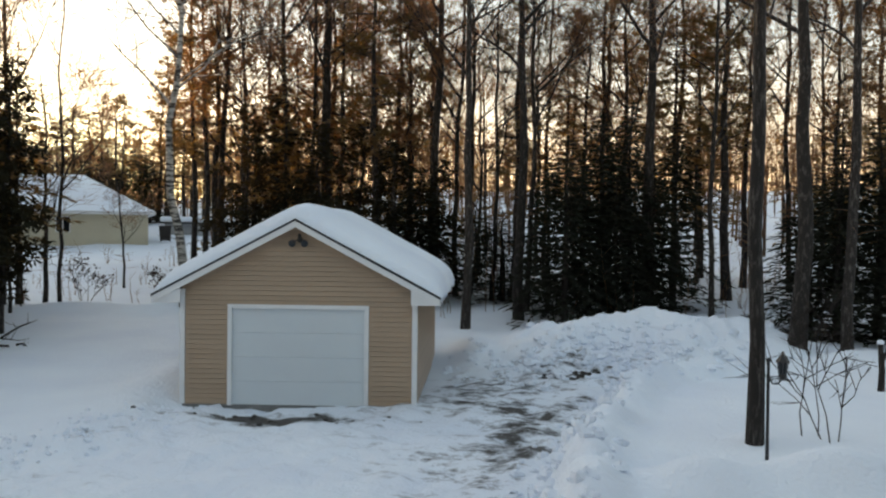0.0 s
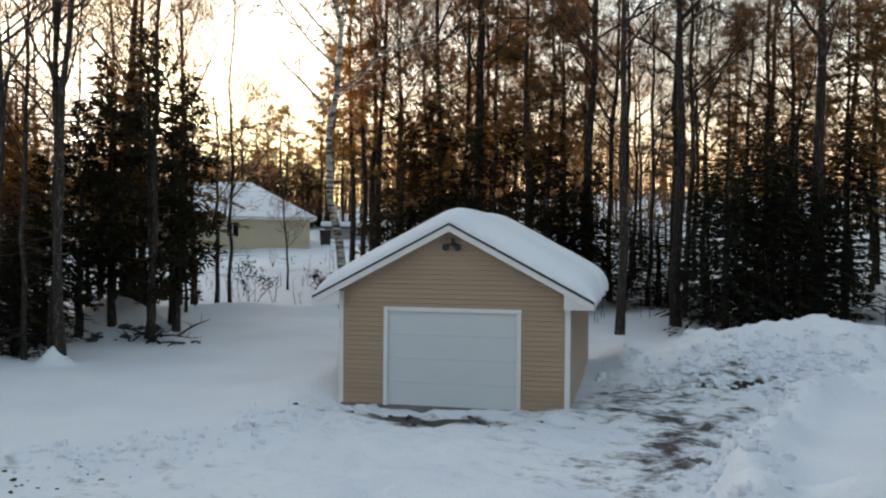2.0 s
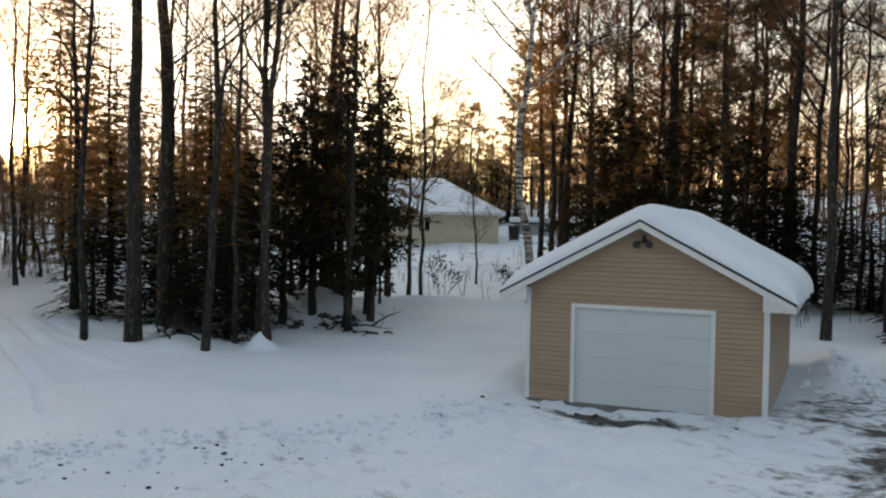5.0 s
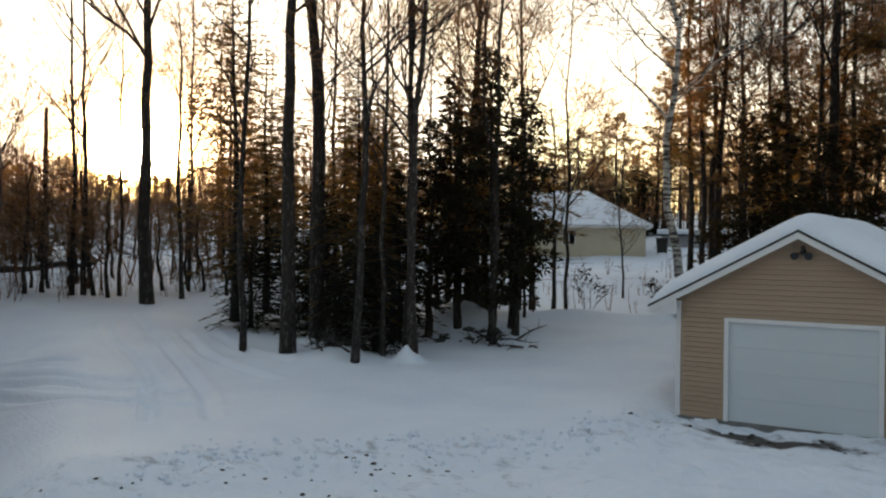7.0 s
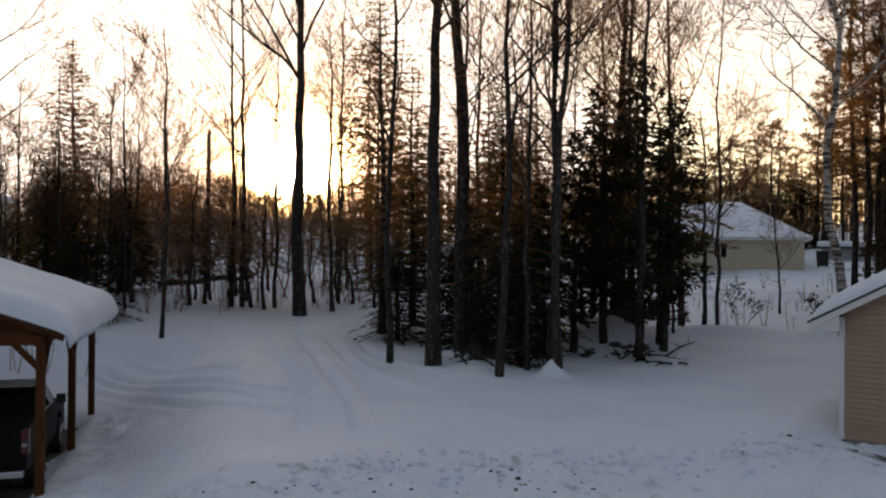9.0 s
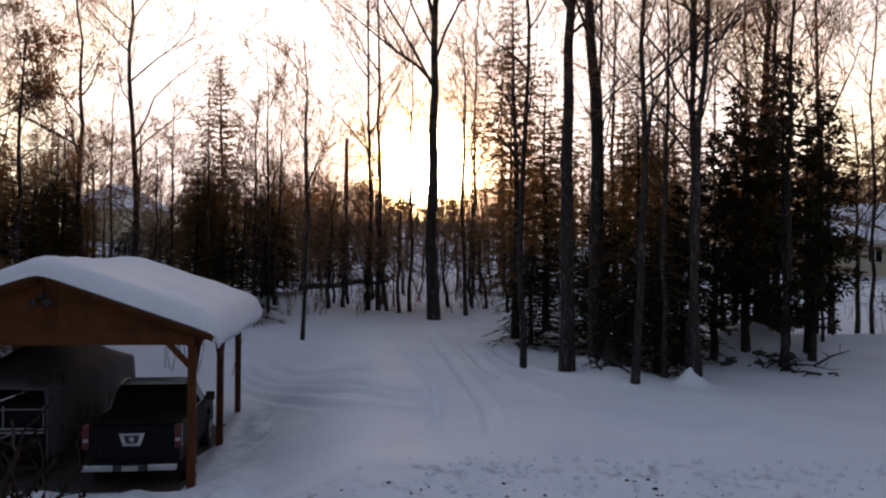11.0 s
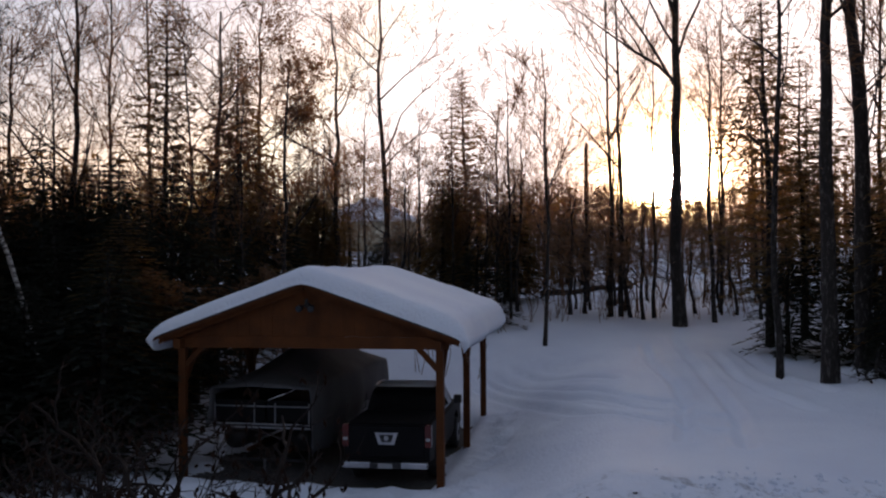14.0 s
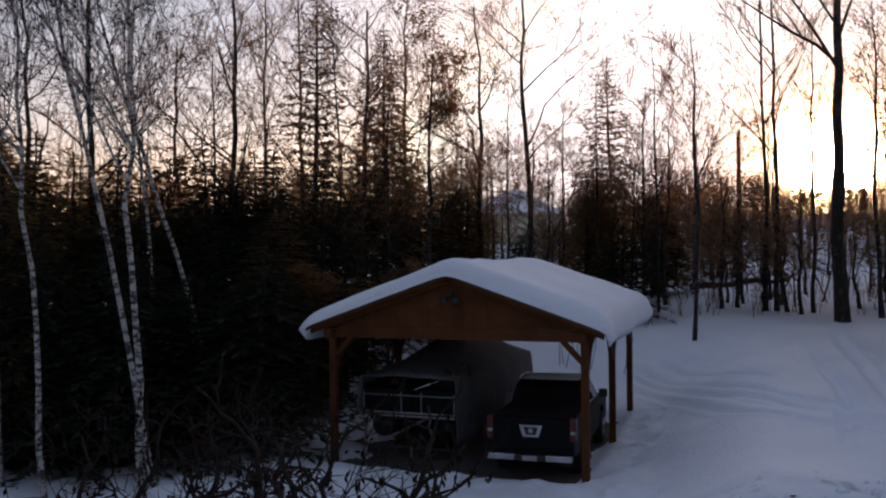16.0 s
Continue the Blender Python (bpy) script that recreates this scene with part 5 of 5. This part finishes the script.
    solid("cab_snow", k, SNOW, CP @ pose(1.66, -0.02, -0.30, 0, 0, 1.5), "thin snow dusted on the truck roof", "snow", kind="stuff", smooth=True)


build_truck()


def build_boat():
    BP = CP @ pose(-1.42, 0.95, 0.0, 0, 0, -2.0) @ Matrix.Diagonal((0.94, 1, 1, 1))
    b = thing("pontoon_boat", BP, "pontoon boat laid up under a grey canvas cover", "boat")
    for s in (-1, 1):
        part("pontoon", M().tube([(s * 0.85, 0.4, 0.42), (s * 0.85, 0.6, 0.42), (s * 0.85, 5.4, 0.42), (s * 0.85, 6.2, 0.56), (s * 0.85, 6.4, 0.62)], [0.27, 0.30, 0.30, 0.2, 0.04], 18), BLACK, b, smooth=True)
    part("deck", M().box(-1.22, 0.0, 0.72, 1.22, 6.2, 0.80), FENCE, b, bevel=0.01)
    for z in (0.70, 0.775):
        part("deck_trim", M().box(-1.23, -0.03, z, 1.23, -0.004, z + 0.035), ALU, b, "pale deck-edge trim")
    for z in (1.17,):
        part("rail", M().tube([(-1.18, 0.06, z), (1.18, 0.06, z)], [0.018, 0.018], 8), ALU, b)
    for x in (-1.18, -0.18, 0.34, 1.18):
        part("rail_post", M().tube([(x, 0.06, 0.80), (x, 0.06, 1.24)], [0.018, 0.018], 8), ALU, b)
    for x0, x1 in ((-1.15, 0.07), (0.13, 1.15)):
        part("fence_panel", M().box(x0, 0.085, 0.84, x1, 0.105, 1.30), FENCE, b)
    for s in (-1, 1):
        part("side_panel", M().box(s * 1.19 - 0.01, 0.12, 0.84, s * 1.19 + 0.01, 6.0, 1.40), FENCE, b)
    # the canvas: a tent over the rails, pinched along a ridge, its skirt uneven and slack
    nu, nv = 49, 40
    k = M()
    for j in range(nv):
        v = j / (nv - 1)
        y = -0.05 + 6.4 * v
        ridge = 1.62 + 0.72 * min(1, v / 0.42) ** 0.8 - 0.5 * max(0, (v - 0.7) / 0.3) ** 2
        for i in range(nu):
            u = i / (nu - 1) * 2 - 1
            a = abs(u)
            if a < 0.55:
                f = a / 0.55
                x, z = f * 1.25, ridge + (1.58 - ridge) * f ** 1.25
            else:
                f = (a - 0.55) / 0.45
                hem = (0.72 if u < 0 else 0.14 + 0.7 * v) + 0.05 * math.sin(v * 23) - 0.10 * math.sin(v * 7)
                x, z = 1.25 + 0.08 * f + 0.05 * math.sin(v * 31 + u * 4) * f, 1.58 + (hem - 1.58) * f
            z += 0.03 * noise.noise((u * 3.1, v * 9, 2.0)) + 0.012 * math.sin(v * 40) * (1 - a)
            k.v.append((math.copysign(x, u) if a > 0 else 0.0, y + 0.05 * noise.noise((u * 2, v * 5, 7)), z))
    for j in range(nv - 1):
        for i in range(nu - 1):
            p = j * nu + i
            k.f.append((p, p + 1, p + nu + 1, p + nu))
    cover = solid("boat_cover", k, CANVAS, BP, "slack grey canvas cover draped over the pontoon boat", "cover", smooth=True)
    for s in (-1, 1):
        for y in (0.6, 2.2, 3.8, 5.4):
            part("tie_strap", M().tube([(s * 1.40, y, 0.95), (s * 1.36, y + 0.02, 0.6), (s * 1.05, y, 0.40)], [0.012, 0.012, 0.012], 5), BLACK, cover, "dark tie-down strap")
    mod = cover.modifiers.new("cloth", "SOLIDIFY")
    mod.thickness = 0.012
    tr = thing("boat_trailer", BP @ pose(0, 0, -0.30), "low galvanised boat trailer under the pontoon boat", "trailer")
    for s in (-1, 1):
        part("frame_rail", M().box(s * 0.45 - 0.04, 0.1, 0.30, s * 0.45 + 0.04, 6.6, 0.38), BLACK, tr)
        wheel(tr, s * 0.30, 2.4, 0.26, 0.18, s)
        part("bunk", M().box(s * 0.5 - 0.05, 0.4, 0.39, s * 0.5 + 0.05, 5.6, 0.46), TIMBER, tr)
    for y in (0.2, 2.4, 5.0):
        part("cross_member", M().box(-1.0, y - 0.03, 0.24, 1.0, y + 0.03, 0.298), BLACK, tr)
    part("stand", M().tube([(0.05, 0.12, 0.0), (0.05, 0.12, 0.30)], [0.03, 0.03], 8), ALU, tr)


build_boat()


# ---- beside the drive: lamp post, bare shrubs, a broken stump ----
def shrub(name, x, y, stems, h, spread, seed, label, thick=0.016, leaves=0):
    """Several bent stems from one root, with forking twigs."""
    s = thing(name, pose(x, y, gz(x, y) - 0.04), label, "shrub", "shrubs")
    r = random.Random(seed)
    lv = M()
    for i in range(stems):
        k = M()
        a = 6.283 * i / stems + r.uniform(-0.4, 0.4)
        p = Vector((math.cos(a) * 0.12, math.sin(a) * 0.12, 0))
        d = Vector((math.cos(a) * spread, math.sin(a) * spread, 1)).normalized()
        branch(k, k, r, p, d, h * r.uniform(0.7, 1.1), thick, 1, 0.02, (lv, leaves) if leaves else None)
        part("stem", k, SHADETWIG, s)
    if leaves:
        part("leaves", lv, DEADLEAF, s, "withered brown leaves")
    return s


x, y = polar(-20.5, 12.3)
lamp = thing("lamp_post", pose(x, y, gz(x, y)), "black cast lamp post with a hanging glass lantern", "lamp")
part("pole", M().tube([(0, 0, -0.3), (0, 0, 0.2), (0, 0, 1.30)], [0.028, 0.023, 0.020], 12), BLACK, lamp)
part("finial", M().ball((0, 0, 1.33), 0.035), BLACK, lamp, smooth=True)
part("arm", M().tube([(0, 0, 1.12), (0.06, 0, 1.02), (0.13, 0, 1.02), (0.19, 0, 1.10)], [0.012, 0.012, 0.012, 0.012], 8), BLACK, lamp)
lantern = part("lantern", M().tube([(0.19, 0, 1.08), (0.19, 0, 1.11), (0.19, 0, 1.14)], [0.03, 0.06, 0.055], 6), BLACK, lamp)
part("glass", M().tube([(0.19, 0, 1.142), (0.19, 0, 1.30)], [0.05, 0.072], 6), GLASS, lantern)
part("cap", M().tube([(0.19, 0, 1.302), (0.19, 0, 1.325), (0.19, 0, 1.40), (0.19, 0, 1.45)], [0.09, 0.085, 0.03, 0.008], 6), BLACK, lantern)
for i in range(6):
    a = 6.283 * i / 6 + 0.2
    part("bar", M().tube([(0.19 + 0.053 * math.cos(a), 0.053 * math.sin(a), 1.14), (0.19 + 0.076 * math.cos(a), 0.076 * math.sin(a), 1.303)], [0.006, 0.006], 4), BLACK, lantern)

for row in ((-22.9, 14.2, 2, 1.5, 0.22, 3), (-24.0, 13.9, 3, 1.7, 0.20, 4)):
    x, y = polar(*row[:2])
    shrub("shrub", x, y, row[2], row[3], row[4], row[5], "bare dark shrub standing in deep snow", 0.011)
for row in ((16.2, 37.0, 6, 1.5, 0.8, 61), (17.4, 35.6, 5, 1.2, 0.9, 62), (22.2, 36.0, 4, 1.3, 0.5, 63)):
    x, y = polar(*row[:2])
    shrub("shrub", x, y, row[2], row[3], row[4], row[5], "low dark shrub with clinging leaves at the snowy field edge", 0.02, 3)
for row in ((86.5, 13.6, 4, 1.9, 1.1, 21), (90.5, 14.2, 5, 2.2, 1.1, 23), (95.0, 14.0, 4, 2.0, 1.2, 24), (82.2, 14.6, 4, 1.7, 1.0, 25)):
    x, y = polar(*row[:2])
    shrub("shrub", x, y, row[2], row[3], row[4], row[5], "tangled leafless shrub with a few withered leaves", 0.03, 1)


def gnarled(k, lv, r, p, d, length, thick, level):
    """A crooked branch that bends at every joint, forks, and keeps some curled leaves."""
    n = (9, 6, 4)[level]
    pts, radii = [p.copy()], [thick]
    for i in range(n):
        d = (d + Vector((r.gauss(0, 0.30), r.gauss(0, 0.30), r.gauss(0, 0.24)))).normalized()
        pts.append(pts[-1] + d * (length / n))
        radii.append(thick * (1 - 0.72 * (i + 1) / n))
    k.tube(pts, radii, 6 if level < 1 else 5)
    for i in range((5, 3, 0)[level]):
        j = r.randrange(2, n)
        e = ((pts[j] - pts[j - 1]).normalized() * 0.5 + Vector((r.gauss(0, 0.6), r.gauss(0, 0.6), r.uniform(-0.25, 0.7)))).normalized()
        gnarled(k, lv, r, pts[j], e, length * r.uniform(0.35, 0.6), radii[j] * 0.72, level + 1)
    if level:
        for i in range(2):
            c = pts[r.randrange(1, n + 1)]
            a = Vector((r.gauss(0, 0.4), r.gauss(0, 0.4), -1)).normalized() * r.uniform(0.05, 0.09)
            b = a.orthogonal().normalized() * 0.016
            lv.quad(c, c + a * 0.5 + b, c + a, c + a * 0.5 - b)
            b = a.cross(b).normalized() * 0.014
            lv.quad(c, c + a * 0.5 + b, c + a, c + a * 0.5 - b)


# the tops of three old bushes that grow close below the deck
for a, d, seed in ((80.5, 6.6, 31), (87.5, 6.3, 32), (95.0, 6.4, 33)):
    x, y = polar(a, d)
    lift = 1.55 - gz(x, y)
    bush = thing("bush", pose(x, y, gz(x, y) - 0.04), "old crooked dark bush with curled dead leaves below the deck", "shrub", "shrubs")
    r = random.Random(seed)
    lv = M()
    for i in range(6):
        k = M()
        t = 6.283 * i / 6 + r.uniform(-0.4, 0.4)
        p = Vector((math.cos(t) * 0.10, math.sin(t) * 0.10, 0))
        bend = p + Vector((math.cos(t) * 0.14, math.sin(t) * 0.14, lift + r.uniform(-0.1, 0.15)))
        k.tube([p, p.lerp(bend, 0.5) + Vector((r.gauss(0, 0.04), r.gauss(0, 0.04), 0)), bend], [0.042, 0.036, 0.030], 7)
        gnarled(k, lv, r, bend, Vector((math.cos(t) * 0.9, math.sin(t) * 0.9, 0.40)).normalized(), r.uniform(1.1, 1.5), 0.030, 0)
        part("stem", k, SHADETWIG, bush)
    part("leaves", lv, DEADLEAF, bush, "curled dead leaves")
x, y = polar(-26.7, 19.4)
k = M().tube([(0, 0, -0.2), (0.02, 0, 0.4), (-0.02, 0, 0.95)], [0.075, 0.06, 0.05], 9)
k.tube([(0, 0, 0.5), (0.12, 0.02, 0.8), (0.2, 0.05, 1.2)], [0.04, 0.03, 0.01], 5)
stump = thing("stump", pose(x, y, gz(x, y)), "broken dark tree stump capped with snow", "stump")
part("wood", k, BARK, stump)
part("cap", M().ball((-0.02, 0, 0.97), 0.075, (1, 1, 0.7), 6, 10, 0.05, 3), SNOW, stump, "cap of snow", smooth=True)


# ---- brush pile and stones in the snow ----
def stone(x, y, r, seed, label, mat=ROCK):
    solid("stone", M().ball((0, 0, r * 0.1), r, (1.25, 0.95, 0.5), 5, 8, 0.38, seed), mat, pose(x, y, gz(x, y), 0, 0, seed * 47), label, "stone", "stones in the snow")


rs = random.Random(17)
for i in range(12):
    x, y = polar(30.0 + rs.uniform(-2.2, 1.8), 29.2 + rs.uniform(-1.2, 0.4))
    stone(x, y, rs.uniform(0.06, 0.17), i, "dark stone poking out of a snow heap")
for i in range(22):
    x, y = -3.0 + rs.gauss(0, 1.2), 16.7 + rs.gauss(0, 0.22)
    stone(x, y, rs.uniform(0.025, 0.07), 50 + i, "clod of frozen earth before the garage door", EARTH)
for i in range(26):
    x, y = 3.2 + rs.gauss(0, 0.35), 21.4 + rs.gauss(0, 0.2)
    stone(x, y, rs.uniform(0.04, 0.11), 120 + i, "dark clod at the foot of the snow heap", EARTH)
for i in range(38):
    q = rs.random()
    x, y = -6.9 - 4.7 * q + rs.gauss(0, 0.4), 11.8 - 4.9 * q + rs.gauss(0, 0.4)
    stone(x, y, rs.uniform(0.012, 0.04), 180 + i, "clod of earth thrown up by the plough", EARTH)
for a, d, n in ((28.0, 27.4, 16), (37.5, 24.6, 12), (38.6, 24.2, 10)):
    x, y = polar(a, d)
    k = M()
    for i in range(n):
        b = Vector((rs.gauss(0, 0.5), rs.gauss(0, 0.3), rs.uniform(0.0, 0.3)))
        e = b + Vector((rs.gauss(0, 0.7), rs.gauss(0, 0.5), rs.uniform(-0.1, 0.5)))
        k.tube([b, b.lerp(e, 0.5) + Vector((0, 0, 0.06)), e], [0.035, 0.025, 0.008], 5)
        for j in range(3):
            p = b.lerp(e, rs.uniform(0.3, 1))
            k.tube([p, p + Vector((rs.gauss(0, 0.3), rs.gauss(0, 0.3), rs.uniform(0, 0.4)))], [0.012, 0.004], 3)
    solid("brushwood", k, BARK, pose(x, y, gz(x, y) - 0.02), "pile of dead branches half sunk in snow", "brushwood")

# lumps that the plough has thrown up along the banks and on the heap
k = M()
for i in range(1500):
    if i >= 1100:
        q = rs.random() * 3
        j = int(q)
        x = BERM[j][0] + (BERM[j + 1][0] - BERM[j][0]) * (q - j) + rs.gauss(0, 0.45)
        y = BERM[j][1] + (BERM[j + 1][1] - BERM[j][1]) * (q - j) + rs.gauss(0, 0.45)
    elif i % 2:
        x, y = rs.gauss(4.6, 2.2), rs.gauss(22.6, 1.0)
    else:
        q = rs.random() * (len(BANK) - 1)
        j = int(q)
        x = BANK[j][0] + (BANK[j + 1][0] - BANK[j][0]) * (q - j) + rs.gauss(0.1, 0.35)
        y = BANK[j][1] + (BANK[j + 1][1] - BANK[j][1]) * (q - j) + rs.gauss(0, 0.35)
    r0 = rs.uniform(0.03, 0.13) * rs.uniform(0.5, 1.25) * (0.5 if i >= 1100 else 1)
    k.ball((x, y, gz(x, y) + r0 * 0.2), r0, (rs.uniform(0.8, 1.4), rs.uniform(0.8, 1.3), 0.75), 4, 6, 0.25, i)
solid("snow_lumps", k, SNOW, Matrix(), "broken lumps of ploughed snow along the banks", "snow", kind="stuff")

# ---- farther off ----
hx, hy = polar(15.9, 72)
shed = thing("shed", pose(hx, hy, gz(hx, hy) - 1.0, 0, 0, 12), "low grey outbuilding under flat snow beside the bungalow", "shed")
part("wall", M().box(-2.2, 0, -1.0, 2.2, 4.0, 1.9), GREYWALL, shed)
part("roof", M().box(-2.5, -0.4, 1.92, 2.5, 4.3, 2.02), ROOFEDGE, shed)
part("roof_snow", M().box(-2.52, -0.42, 2.025, 2.52, 4.32, 2.45), SNOW, shed, "thick snow on the flat roof", bevel=0.12)
x, y = polar(17.6, 66)
bin_ = thing("bin", pose(x, y, gz(x, y), 0, 0, 15), "dark wheeled bin beside the bungalow", "bin")
part("body", M().prism([(-0.35, 0.1), (0.35, 0.1), (0.42, 1.1), (-0.42, 1.1)], -0.35, 0.35), BLACK, bin_, bevel=0.03)
part("lid", M().box(-0.45, -0.40, 1.102, 0.45, 0.40, 1.18), BLACK, bin_, bevel=0.03)
for s in (-1, 1):
    part("wheel", M().tube([(s * 0.28, 0.30, 0.1), (s * 0.36, 0.30, 0.1)], [0.1, 0.1], 12), RUBBER, bin_)
hx, hy = polar(70.3, 98)
hip_house("house", pose(hx, hy, gz(hx, hy) - 0.4, 0, 0, 65), 10.5, 8.0, 4.0, 2.6, 1.5, "far house with a snowy hipped roof among bare trees")
log_k = M()
log_pts = []
for i in range(7):
    x, y = polar(59.0 - 0.95 * i, 49.0 + 0.6 * i)
    log_pts.append((x, y, gz(x, y) + 0.16 + 0.05 * math.sin(i * 2.1)))
log_k.tube(log_pts, [0.20, 0.20, 0.19, 0.17, 0.15, 0.13, 0.09], 8)
solid("fallen_trunk", log_k, BARK, Matrix(), "fallen bare trunk lying in the snow among the trees", "fallen tree", smooth=True)
x, y = polar(56.1, 52)
pole = thing("snag", pose(x, y, gz(x, y)), "dead broken-off tree trunk among the woods", "snag")
part("trunk", M().tube([(0, 0, -0.3), (0.05, 0, 4.5), (0.02, 0, 8.3), (0.06, 0, 8.6)], [0.17, 0.13, 0.11, 0.05], 9), BARK, pole)
